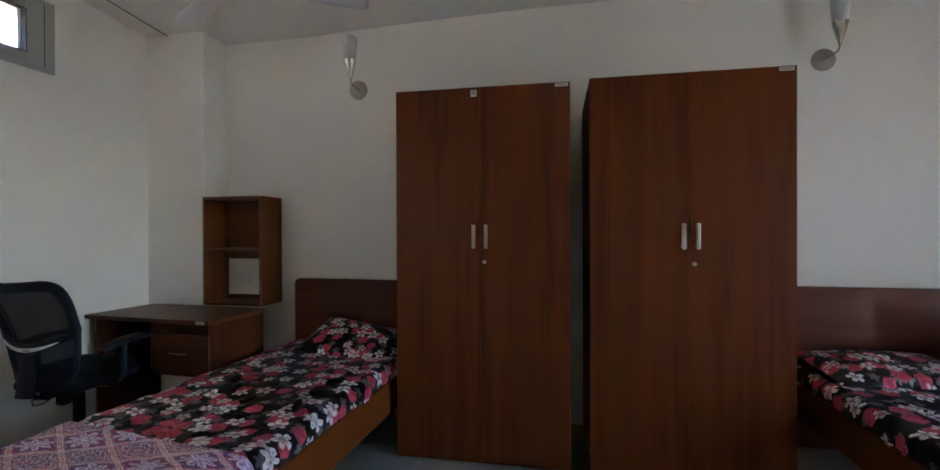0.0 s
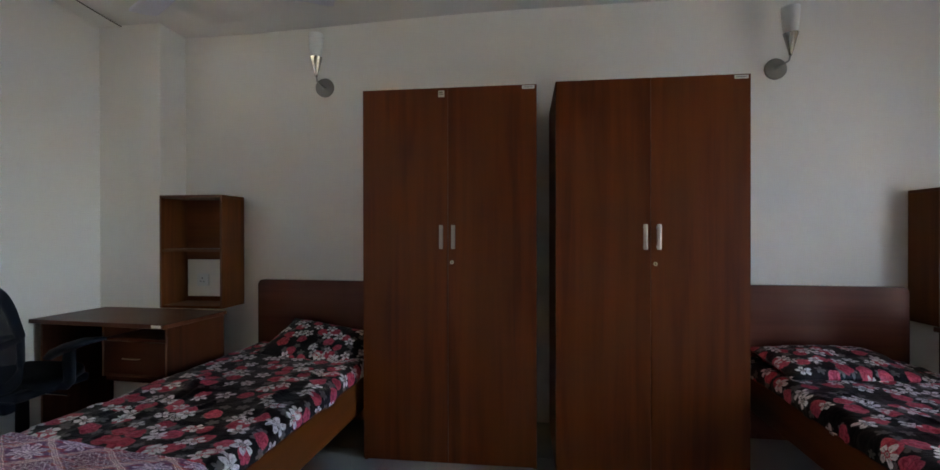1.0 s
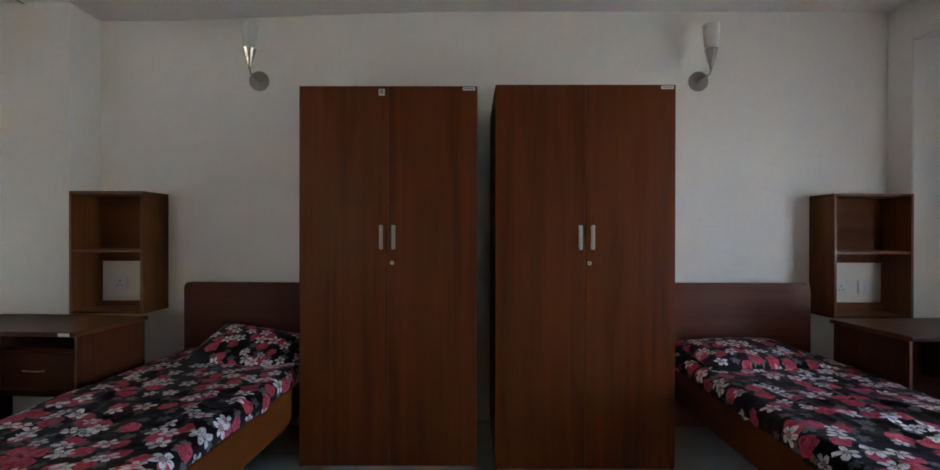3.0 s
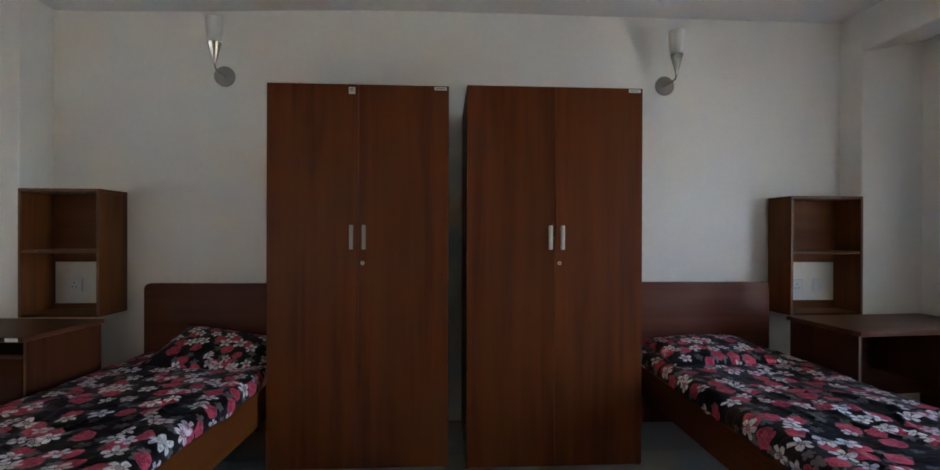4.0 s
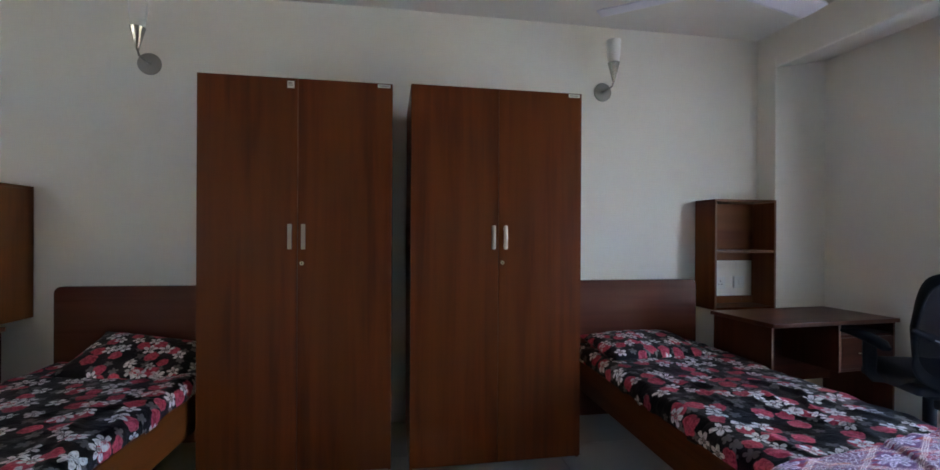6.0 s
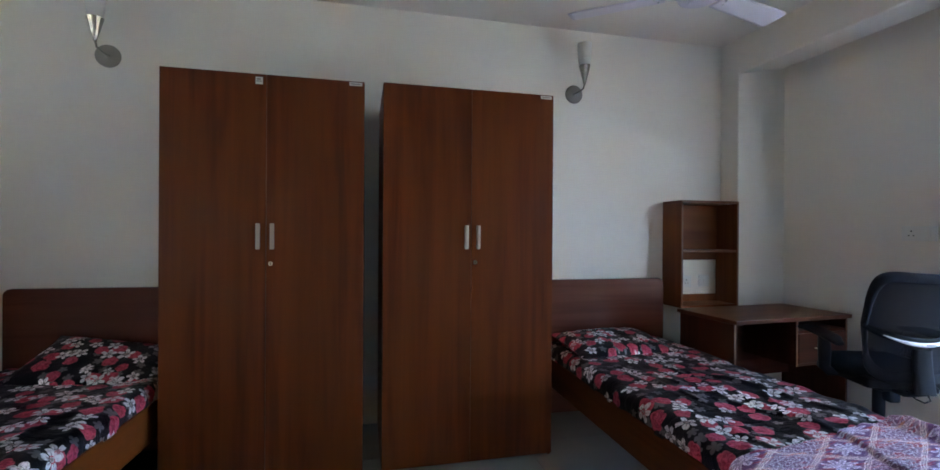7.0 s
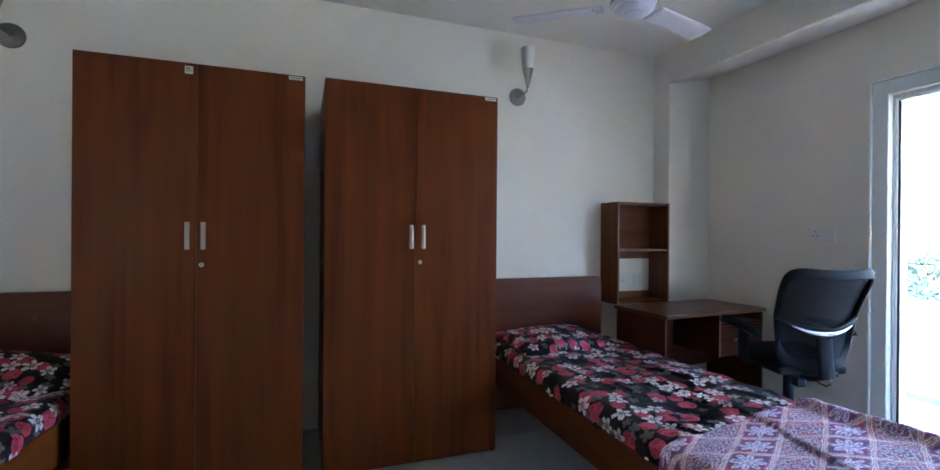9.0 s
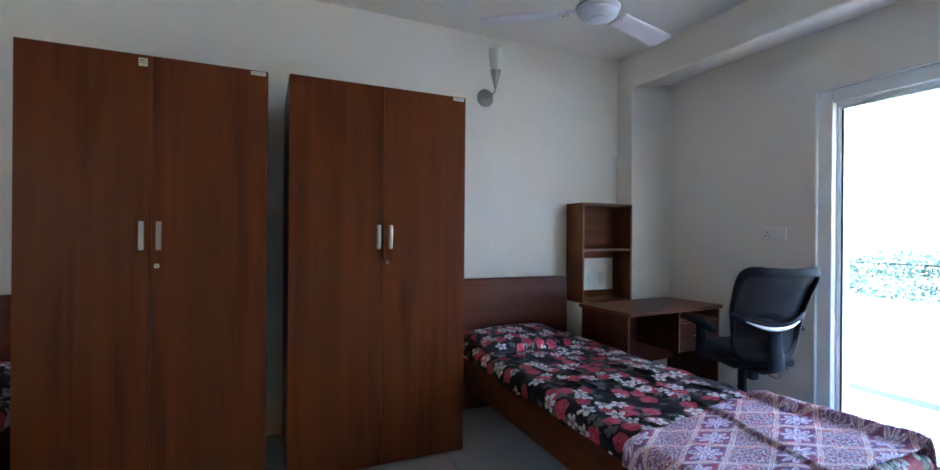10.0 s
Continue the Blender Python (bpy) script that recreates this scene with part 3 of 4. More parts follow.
def glazed(w, y_0, y_1, z_0, z_1, mid):
    """Outer casing with two sashes in an opening; the room lies towards local +x."""
    part("window_frame", ring(-0.10, 0.012, y_0 - 0.004, y_1 + 0.004, z_0 - 0.006, z_1 + 0.006, 0.052, 0.026, 0.003), GREYFRAME, w)
    for y0, y1 in ((y_0 + 0.0515, mid), (mid, y_1 - 0.0515)):
        sh = part("sash", ring(-0.060, 0.0105, y0, y1 - 0.003, z_0 + 0.0215, z_1 - 0.0215, 0.088, 0.058, 0.002), GREYFRAME, w)
        # Black strip stands in for the shade in the gap beside each sash.
        part("gap_shade", box(-0.05, 0.0118, y1 - 0.0042, y1 - 0.0002, z_0 + 0.022, z_1 - 0.022, 0), RUBBER, sh, "black strip for the shade in the sash gap")
        part("gasket", ring(-0.030, 0.008, y0 + 0.087, y1 - 0.090, z_0 + 0.078, z_1 - 0.078, 0.006, 0.006, 0.001), RUBBER, sh, "black rubber gasket")
        part("glazing_bead", ring(-0.095, -0.034, y0 + 0.086, y1 - 0.089, z_0 + 0.077, z_1 - 0.077, 0.022, 0.012, 0.002), ALU, sh, "pale inner bead")
        pane = part("pane", box(-0.030, -0.024, y0 + 0.092, y1 - 0.095, z_0 + 0.083, z_1 - 0.083, 0), GLASS, sh, "clear glass pane")
        pane.visible_shadow = False


glazed(win, WIN_Y0, WIN_Y1, WIN_Z0, WIN_Z1, 1.66)
# Unseen window, added only to fill the added south opening.
fill_win = thing("window_2", pose(0, YF, 0, 0, 0, 90), "added unseen grey framed window for warm fill light", "window", kind="structure")
glazed(fill_win, -W2_X1, -W2_X0, W2_Z0, W2_Z1, -(W2_X0 + W2_X1) / 2)


# ---- wardrobes ----
def edge_faces(ob, mat, axis=1, sign=-1, least=0.9):
    """Gives the faces that look one way a second material, such as edge banding."""
    ob.data.materials.append(mat)
    for p in ob.data.polygons:
        if p.normal[axis] * sign > least:
            p.material_index = 1
    return ob


def wardrobe(m, w, d, label, square):
    """Local origin: middle of the front on the floor; the body runs back to +y."""
    h, t = 2.06, 0.018
    wd = thing("wardrobe", m, label, "wardrobe", "pair of wardrobes")
    hw = w / 2
    for s in (-1, 1):
        x = s * (hw - t / 2)
        part("side_panel", box(x - t / 2, x + t / 2, 0.019, d, 0, h - t), WOOD_V, wd)
    part("top_panel", box(-hw, hw, 0.0195, d, h - t, h), WOOD_X, wd)
    part("back_panel", box(-hw + t, hw - t, d - 0.008, d - 0.002, 0.06, h - t), DARK, wd)
    part("bottom_panel", box(-hw + t, hw - t, 0.02, d - 0.01, 0.06, 0.078), WOOD_X, wd)
    part("plinth", box(-hw + t, hw - t, 0.03, 0.046, 0, 0.06), WOOD_X, wd)
    for s in (-1, 1):
        x0, x1 = (-hw + 0.001, -0.0009) if s < 0 else (0.0009, hw - 0.001)
        dr = part("door", box(x0, x1, 0.0, 0.018, 0.018, h - 0.001, 0.001), WOOD_V, wd)
        hx = s * 0.033
        hb = box(hx - 0.0105, hx + 0.0105, -0.032, -0.024, 1.183, 1.312, 0.003, 2)
        for hz in (1.20, 1.295):
            box(hx - 0.006, hx + 0.006, -0.026, 0.002, hz - 0.006, hz + 0.006, 0.001, bm=hb)
        part("handle", hb, HANDLE, dr, "flat satin steel handle")
        if s > 0:
            lk = lathe([(0.0105, -0.002), (0.0105, 0.004), (0.009, 0.006), (0.0075, 0.006), (0.007, 0.0042), (0.001, 0.0042)], segs=20)
            bmesh.ops.rotate(lk, verts=lk.verts, matrix=Matrix.Rotation(radians(90), 3, 'X'))
            bmesh.ops.translate(lk, verts=lk.verts, vec=(0.022, 0, 1.11))
            lock = smooth(part("lock", lk, BRASS, dr, "round metal key lock"))
            part("keyhole", box(0.0202, 0.0238, -0.0052, -0.0040, 1.1050, 1.1150, 0), RUBBER, lock)
            st = part("sticker", box(hw - 0.078, hw - 0.012, -0.0012, 0.001, h - 0.024, h - 0.006, 0), PAPER, dr, "white paper strip with unreadable print")
            part("print", box(hw - 0.070, hw - 0.022, -0.0018, -0.001, h - 0.017, h - 0.013, 0), INK, st)
        elif square:
            st = part("sticker", box(-0.052, -0.018, -0.0012, 0.001, h - 0.052, h - 0.016, 0), PAPER, dr, "small square white sticker")
            pb = box(-0.047, -0.028, -0.0018, -0.001, h - 0.030, h - 0.023, 0)
            box(-0.047, -0.023, -0.0018, -0.001, h - 0.039, h - 0.035, 0, bm=pb)
            part("print", pb, INK, st)
    return wd


wardrobe(pose(-0.4725, 2.527, 0), 0.958, 0.638, "tall dark walnut laminate two-door wardrobe with a square sticker", True)
wardrobe(pose(0.581, 2.50, 0), 0.957, 0.665, "tall dark walnut laminate two-door wardrobe with steel handles", False)


# ---- beds ----
def bed(m, label):
    """Local origin: middle of the headboard's back on the floor; the foot lies towards -y."""
    b = thing("bed", m, label, "bed", "pair of single beds")
    hw, L = 0.475, 2.22
    bm = bmesh.new()
    r, top = 0.04, 0.945
    out = [(-hw, 0.0), (hw, 0.0)]
    for k in range(9):
        a = radians(90 * k / 8)
        out.append((hw - r + r * math.cos(a), top - r + r * math.sin(a)))
    for k in range(9):
        a = radians(90 + 90 * k / 8)
        out.append((-hw + r + r * math.cos(a), top - r + r * math.sin(a)))
    f = bm.faces.new([bm.verts.new((x, -0.03, z)) for x, z in out])
    ex = bmesh.ops.extrude_face_region(bm, geom=[f])
    bmesh.ops.translate(bm, verts=[v for v in ex["geom"] if isinstance(v, bmesh.types.BMVert)], vec=(0, 0.03, 0))
    bmesh.ops.recalc_face_normals(bm, faces=bm.faces)
    bmesh.ops.bevel(bm, geom=[e for e in bm.edges if abs(e.verts[0].co.y - e.verts[1].co.y) < 1e-6], offset=0.003, segments=2, affect='EDGES')
    part("headboard", bm, HEAD_X, b, "mahogany headboard with rounded upper corners")
    for s in (-1, 1):
        x = s * (hw - 0.0125)
        part("side_rail", box(x - 0.0125, x + 0.0125, -L, -0.03, 0.235, 0.425, 0.003), WOOD_Y, b, "orange-brown wooden side rail")
    part("foot_board", box(-hw, hw, -L - 0.025, -L, 0.20, 0.44, 0.004), HEAD_X, b)
    part("base_board", box(-hw + 0.025, hw - 0.025, -L, -0.03, 0.36, 0.378, 0.001), DARK, b)
    for s in (-1, 1):
        x, y = s * (hw - 0.055), -L + 0.045
        part("leg", box(x - 0.03, x + 0.03, y - 0.03, y + 0.03, 0, 0.36, 0.004), WOOD_V, b)
    mt = tagged(part("mattress", box(-0.445, 0.445, -2.195, -0.035, 0.378, 0.495, 0.03, 3), FOAM), "foam mattress covered by a floral sheet", "mattress", "bedding")
    smooth(mt)
    mt.matrix_world = m
    return b


def fold(s, w, r):
    """Over an edge: the way across (x) and the drop, for arc length s from the middle."""
    a, sg = abs(s), math.copysign(1.0, s)
    flat = w - r
    if a <= flat:
        return s, 0.0
    arc = r * math.pi / 2
    if a <= flat + arc:
        t = (a - flat) / r
        return sg * (flat + r * math.sin(t)), r * (1 - math.cos(t))
    return sg * w, r + (a - flat - arc)


def cover(name, m, mat, w, top, y0, y1, drop, foot_drop, seed, wrinkle, r=0.045, skew=0.0, thick=0.006, nu=90, nv=150, ridges=(), laps=()):
    """Cloth lying on a mattress from y0 (head side) to y1 (foot), hanging over both sides and the foot."""
    arc = r * math.pi / 2 - r
    half = w + arc + drop - r
    length = (y0 - y1) + (arc + foot_drop - r if foot_drop > 0 else 0.0)

    def at(u, v):
        s = (u * 2 - 1) * half
        x, dz = fold(s, w, r)
        q = v * length
        yy, dy = y0 - q, 0.0
        if foot_drop > 0:
            k, dy = fold(q, y0 - y1, r)
            yy = y0 - k
        yy += skew * (x / w) * (1 - v)
        n1 = noise.noise(Vector((x * 2.2 + seed, yy * 3.1, seed)))
        n2 = noise.noise(Vector((x * 5.0 + yy * 4.0 + seed, yy * 9.0 - x * 6.0, seed + 3)))
        n3 = noise.noise(Vector((x * 16 + seed, yy * 14, seed + 7)))
        lift = wrinkle * (0.9 * n1 + 0.7 * max(0.0, n2) ** 1.4 * 1.6 + 0.28 * n3)
        edge = min(1.0, max(0.0, (dz + dy) / 0.03))
        z = top - max(dz, dy) + lift * (1 - 0.7 * edge)
        for x_a, y_a, x_b, y_b, high, wide in ridges:
            k = (yy - y_a) / (y_b - y_a)
            c = (x - x_a - (x_b - x_a) * k - 0.012 * math.sin(yy * 11 + x_a)) / wide
            if -0.1 < k < 1.1:
                z += high * math.exp(-c * c if c > 0 else -c * c * 2.2) * (1 - edge) * min(1, (k + 0.1) * 5, (1.1 - k) * 5)
        for x_a, y_a, x_b, y_b, high in laps:
            k = min(1.0, max(0.0, (yy - y_a) / (y_b - y_a)))
            c = (x - x_a - (x_b - x_a) * k - 0.008 * math.sin(yy * 17)) / 0.012
            z += high * min(1.0, max(0.0, c)) * (1 - edge)
        sway = (0.006 * noise.noise(Vector((yy * 6, seed, x))) + 0.004 * noise.noise(Vector((yy * 17, seed, x)))) * edge
        x += math.copysign(sway + 0.004 * edge, x)
        if dz > r:
            z += 0.010 * noise.noise(Vector((yy * 5, seed + 9, x))) * (dz - r) / max(0.01, drop - r)
        return x, yy, z

    bm = sheet_grid(at, nu, nv, lambda u, v: ((u * 2 - 1) * half + seed, -v * length + seed * 0.7))
    bmesh.ops.recalc_face_normals(bm, faces=bm.faces)
    ob = smooth(part(name, bm, mat), 180)
    so = ob.modifiers.new("thickness", 'SOLIDIFY')
    so.thickness, so.offset = thick, 1.0
    ob.matrix_world = m
    return ob


def pillow(m, a, b, h, seed, label):
    bm = bmesh.new()
    lay = bm.loops.layers.uv.new("UVMap")
    N, M = 34, 24
    for side in (1, -1):
        vs = []
        for j in range(M + 1):
            row = []
            for i in range(N + 1):
                u, v = i / N * 2 - 1, j / M * 2 - 1
                bul = max(0.0, (1 - abs(u) ** 2.6) * (1 - abs(v) ** 2.6)) ** 0.55
                x = a * u * (1 - 0.07 * (1 - v * v) * abs(u) ** 3)
                y = b * v * (1 - 0.09 * (1 - u * u) * abs(v) ** 3)
                cr = 0.16 * noise.noise(Vector((x * 7 + seed, y * 7, seed))) + 0.10 * noise.noise(Vector((x * 19 + seed, y * 16, seed)))
                row.append(bm.verts.new((x, y, side * h * bul * (1 + cr * 1.6))))
            vs.append(row)
        for j in range(M):
            for i in range(N):
                q = (vs[j][i], vs[j][i + 1], vs[j + 1][i + 1], vs[j + 1][i])
                f = bm.faces.new(q if side > 0 else q[::-1])
                for loop in f.loops:
                    loop[lay].uv = (loop.vert.co.x * 1.15 + seed, loop.vert.co.y * 1.15 + seed * 0.3)
    bmesh.ops.remove_doubles(bm, verts=bm.verts, dist=0.0008)
    ob = smooth(part("pillow", bm, FLORAL), 60)
    ob.matrix_world = m
    return tagged(ob, label, "pillow", "pillows")


BED1 = pose(-1.452, 3.10, 0, 0, 0, -2.6)
BED2 = pose(1.722, 3.10, 0, 0, 0, -1.0)
bed(BED1, "single bed with mahogany headboard between desk and wardrobe")
bed(BED2, "single bed with mahogany headboard beside the balcony side desk")
for m, seed in ((BED1, 1.3), (BED2, 4.1)):
    rs = random.Random(int(seed * 10))
    creases = []
    for k in range(11):
        cx, cy, run = rs.uniform(-0.38, 0.38), rs.uniform(-1.45, -0.62), rs.uniform(0.25, 0.6)
        creases.append((cx, cy, cx + rs.uniform(-0.22, 0.22), cy - run, rs.uniform(0.006, 0.012), rs.uniform(0.014, 0.03)))
    tagged(cover("bed_sheet", m, FLORAL, 0.462, 0.505, -0.045, -2.235, 0.094, 0.10, seed, 0.016, ridges=creases, nu=120, nv=220), "black cotton bed sheet printed with red and white flowers", "bed sheet", "bedding")
tagged(cover("blanket", BED1, BLANKET, 0.472, 0.519, -1.61, -2.230, 0.09, 0.09, 1.3, 0.016, skew=-0.05, nv=70), "pink and purple woven blanket across the bed's foot", "blanket", "bedding")
tagged(cover("blanket", BED2, BLANKET, 0.482, 0.519, -1.70, -2.240, 0.09, 0.0, 4.1, 0.016, skew=0.06, nu=160, nv=90, ridges=((0.33, -1.66, 0.43, -2.27, 0.040, 0.050),), laps=((0.03, -1.70, -0.085, -2.18, 0.014),)), "pink and purple woven blanket rumpled across the bed's foot", "blanket", "bedding")
pillow(BED1 @ pose(0.115, -0.245, 0.566, 22, 7, -5), 0.335, 0.205, 0.056, 0.6, "black floral cotton pillow leaning on the headboard")
pillow(BED2 @ pose(-0.09, -0.29, 0.548, 6, 0, 3), 0.355, 0.235, 0.060, 5.2, "black floral cotton pillow lying flat at the headboard")


# ---- desks and shelves ----
def desk(m, label, sticker, inset):
    """Local origin: front left corner on the floor; 0.95 wide, 0.49 deep; inset: how far the left side panel stands in."""
    W, D, H = 0.950, 0.49, 0.760
    d = thing("study_desk", m, label, "desk", "pair of study desks")
    edge_faces(part("desktop", box(0, W, 0, D, H - 0.025, H, 0.003, 2), DESK_X, d, "dark brown laminate top"), EDGE, 1, -1, 2)
    for x in (inset, W - 0.022):
        edge_faces(part("side_panel", box(x, x + 0.018, 0.025, D - 0.02, 0, H - 0.025), DESK_V, d), EDGE)
    part("modesty_panel", box(inset + 0.018, W - 0.022, D - 0.075, D - 0.057, 0.27, H - 0.025), DESK_F, d)
    px = 0.50
    edge_faces(part("pedestal_side", box(px, px + 0.018, 0.025, D - 0.08, 0.445, H - 0.025), DESK_V, d), EDGE)
    part("niche_shelf", box(px + 0.018, W - 0.022, 0.03, D - 0.08, 0.652, 0.668), DESK_F, d)
    part("pedestal_bottom", box(px + 0.018, W - 0.022, 0.03, D - 0.08, 0.445, 0.461), DESK_F, d)
    dr = part("drawer", box(px + 0.021, W - 0.025, 0.022, 0.04, 0.463, 0.650, 0.002), DESK_F, d)
    cx = (px + W - 0.03) / 2
    pts = [(cx + k * 0.0115, 0.022 - 0.026 * (1 - (k / 5) ** 2) ** 0.5, 0.560 - 0.005 * (k / 5) ** 2) for k in range(-5, 6)]
    smooth(part("handle", sweep(pts, 0.003, 0.0035, 8), BRASS, dr, "small bowed metal handle"))
    if sticker:
        part("sticker", box(W - 0.085, W - 0.022, -0.0012, 0.001, H - 0.021, H - 0.004, 0), PAPER, d, "white paper strip")
    return d


def wall_shelf(m, label, W, D, low, foot, crown):
    """Local origin: front left corner, foot below the lowest board; two compartments."""
    H, t = 0.79 + low - crown, 0.018
    s = thing("wall_shelf", m, label, "shelf", "pair of wall shelves")
    for x in (0, W - t):
        edge_faces(part("side_panel", box(x, x + t, 0, D, foot, H - t), SHELF_V, s), EDGE)
    edge_faces(part("top_board", box(0, W, 0, D, H - t, H), SHELF_X, s), EDGE)
    edge_faces(part("middle_board", box(t, W - t, 0.004, D, 0.395 + low, 0.413 + low), SHELF_X, s), EDGE)
    part("bottom_board", box(t, W - t, 0.004, D, foot, foot + t), SHELF_X, s)
    part("back_panel", box(t, W - t, D - 0.012, D - 0.003, 0.33 + low, H - t), SHELF_X, s)
    rail_screws = ((0.12, 0.045 + low), (W - 0.12, 0.045 + low))
    rl = part("back_rail", box(t, W - t, D - 0.02, D - 0.003, foot + t, 0.062 + low), SHELF_X, s)
    for sx, sz in rail_screws:
        sc = lathe([(0.004, 0.0), (0.004, 0.0015), (0.001, 0.002)], segs=10)
        bmesh.ops.rotate(sc, verts=sc.verts, matrix=Matrix.Rotation(radians(90), 3, 'X'))
        bmesh.ops.translate(sc, verts=sc.verts, vec=(sx, D - 0.0195, sz - 0.008))
        part("screw", sc, CHROME, rl, "steel screw head")
    return s


desk(pose(-2.993, 2.455, 0, 0, 0, -4.2), "dark walnut study desk with one drawer and a white sticker", True, 0.052)
desk(pose(2.150, 2.325, 0, 0, 0, 3.4), "dark walnut study desk with one drawer beside the bed", False, 0.010)
wall_shelf(pose(-2.538, 2.918, 0.728), "two-tier walnut laminate shelf fixed to the wall above the desk", 0.463, 0.245, 0.022, 0.033, 0.010)
wall_shelf(pose(2.257, 2.948, 0.703), "two-tier walnut laminate shelf fixed to the wall, sockets behind it", 0.50, 0.215, 0.042, 0.031, 0.012)


# ---- office chairs ----
def office_chair(m, label, rise):
    """Local origin: foot of the gas lift on the floor; the sitter looks to +y; rise: how far the lift is drawn out."""
    c = thing("office_chair", m, label, "office chair", "pair of office chairs")
    for k in range(5):
        a = radians(72 * k + 18)
        dx, dy = math.cos(a), math.sin(a)
        leg = smooth(part("base_leg", sweep([(dx * 0.03, dy * 0.03, 0.115), (dx * 0.15, dy * 0.15, 0.105), (dx * 0.29, dy * 0.29, 0.078)], [0.022, 0.02, 0.014], [0.02, 0.016, 0.012], 10, power=3), BLACK, c))
        w = lathe([(0.010, -0.022), (0.024, -0.020), (0.026, -0.012), (0.026, -0.004), (0.012, -0.003), (0.012, 0.003), (0.026, 0.004), (0.026, 0.012), (0.024, 0.020), (0.010, 0.022)], segs=18)
        bmesh.ops.rotate(w, verts=w.verts, matrix=Matrix.Rotation(radians(90), 3, 'X') )
        bmesh.ops.rotate(w, verts=w.verts, matrix=Matrix.Rotation(a + 0.6 * k, 3, 'Z'))
        bmesh.ops.translate(w, verts=w.verts, vec=(dx * 0.29, dy * 0.29, 0.026))
        smooth(part("caster", w, BLACK, leg))
    smooth(part("gas_lift", lathe([(0.036, 0.09), (0.034, 0.16), (0.029, 0.165), (0.028, 0.365 + rise), (0.026, 0.37 + rise)], segs=24), BLACK, c))
    smooth(part("piston", lathe([(0.0145, 0.33 + rise), (0.0145, 0.405 + rise)], segs=18), CHROME, c, "chrome piston"))
    bm = box(-0.09, 0.09, -0.13, 0.10, 0.395, 0.43, 0.012, 2)
    box(-0.028, 0.028, -0.11, -0.05, 0.33, 0.40, 0.012, 2, bm=bm)
    mech = smooth(part("tilt_mechanism", bm, BLACK, c))
    smooth(part("lever", sweep([(0.05, 0.02, 0.41), (0.17, 0.03, 0.405), (0.24, 0.03, 0.40)], 0.006, 0.006, 8), CHROME, mech, "steel lever"))

    def seat_at(u, v):
        x, y = (u * 2 - 1), (v * 2 - 1)
        e = max(abs(x), abs(y))
        px, py = x * (1 - 0.30 * y * y * x * x), y * (1 - 0.30 * x * x * y * y)
        z = 0.540 - 0.05 * max(0, e - 0.6) ** 2 / 0.16 - 0.014 * (1 - x * x) * max(0, 0.4 - y) - 0.03 * max(0, y - 0.4) ** 2
        return px * 0.25 * (1 - 0.04 * y), py * 0.24 + 0.015, z

    bm = sheet_grid(seat_at, 20, 20)
    bmesh.ops.recalc_face_normals(bm, faces=bm.faces)
    ob = smooth(part("seat", bm, BLACKCLOTH, c, "black cloth seat cushion"), 180)
    so = ob.modifiers.new("thickness", 'SOLIDIFY')
    so.thickness, so.offset = 0.06, -1.0
    part("seat_pan", box(-0.20, 0.20, -0.19, 0.20, 0.428, 0.478, 0.018, 3), BLACK, c)

    def back_at(u, v, off=0.0):
        """u -1..1 across, v 0..1 from foot to top."""
        half = 0.185 + 0.055 * math.sin(min(1.0, v * 1.5) * math.pi / 2) + 0.022 * max(0, v - 0.55) / 0.45
        z = 0.485 + 0.531 * v + 0.030 * u * u * v * v
        y = -0.235 - 0.02 * v - 0.12 * v * v + 0.035 * math.sin(v * math.pi) + 0.06 * u * u
        return Vector((half * u, y + off, z))

    b = sheet_grid(lambda u, v: back_at(-0.93 + 1.86 * u, 0.03 + 0.935 * v), 18, 24, lambda u, v: (u * 0.45, v * 0.6))
    bmesh.ops.recalc_face_normals(b, faces=b.faces)
    smooth(part("back_net", b, NET, c, "black see-through net"), 50)
    loop = []
    N = 96
    for k in range(N + 1):
        a = 2 * math.pi * k / N
        cx, cy = math.cos(a), math.sin(a)
        u = math.copysign(abs(cx) ** 0.25, cx) * 0.93
        v = 0.5 + 0.47 * math.copysign(abs(cy) ** 0.25, cy)
        loop.append(back_at(u, v))
    wide = [0.026 + 0.002 * math.sin(2 * math.pi * k / N) ** 2 for k in range(N + 1)]
    smooth(part("back_frame", sweep(loop, 0.011, wide, 10, up=(0, 0.15, 1), power=2.6), BLACK, c), 60)
    bar = [back_at(u / 8, 0.50, -0.020 - 0.004 * (1 - (u / 8) ** 2)) - Vector((0, 0, 0.066 * (1 - (u / 8) ** 2))) for u in range(-8, 9)]
    lum = smooth(part("lumbar_bar", sweep(bar, 0.010, [0.014 + 0.010 * (1 - (u / 8) ** 2) for u in range(-8, 9)], 10, power=3), BLACK, c), 60)
    strip = [back_at(u / 12.5, 0.48, -0.036 - 0.004 * (1 - (u / 10) ** 2)) - Vector((0, 0, 0.028 + 0.036 * (1 - (u / 9) ** 2))) for u in range(-9, 10)]
    st = smooth(part("trim_strip", sweep(strip, 0.004, [0.002 + 0.0085 * (1 - (u / 9) ** 2) for u in range(-9, 10)], 8, power=3), SILVER, lum, "silver crescent trim strip"), 60)
    mid = strip[9]
    part("print", box(0.0, 0.045, mid.y - 0.0045, mid.y - 0.0036, mid.z - 0.004, mid.z + 0.004, 0), INK, st)
    spine = [back_at(0, v, -0.034) for v in (-0.10, 0.03, 0.14, 0.24, 0.31)]
    smooth(part("spine", sweep(spine, [0.045, 0.045, 0.043, 0.041, 0.038], 0.016, 12, up=(0, -1, 0), power=4), BLACK, c), 60)
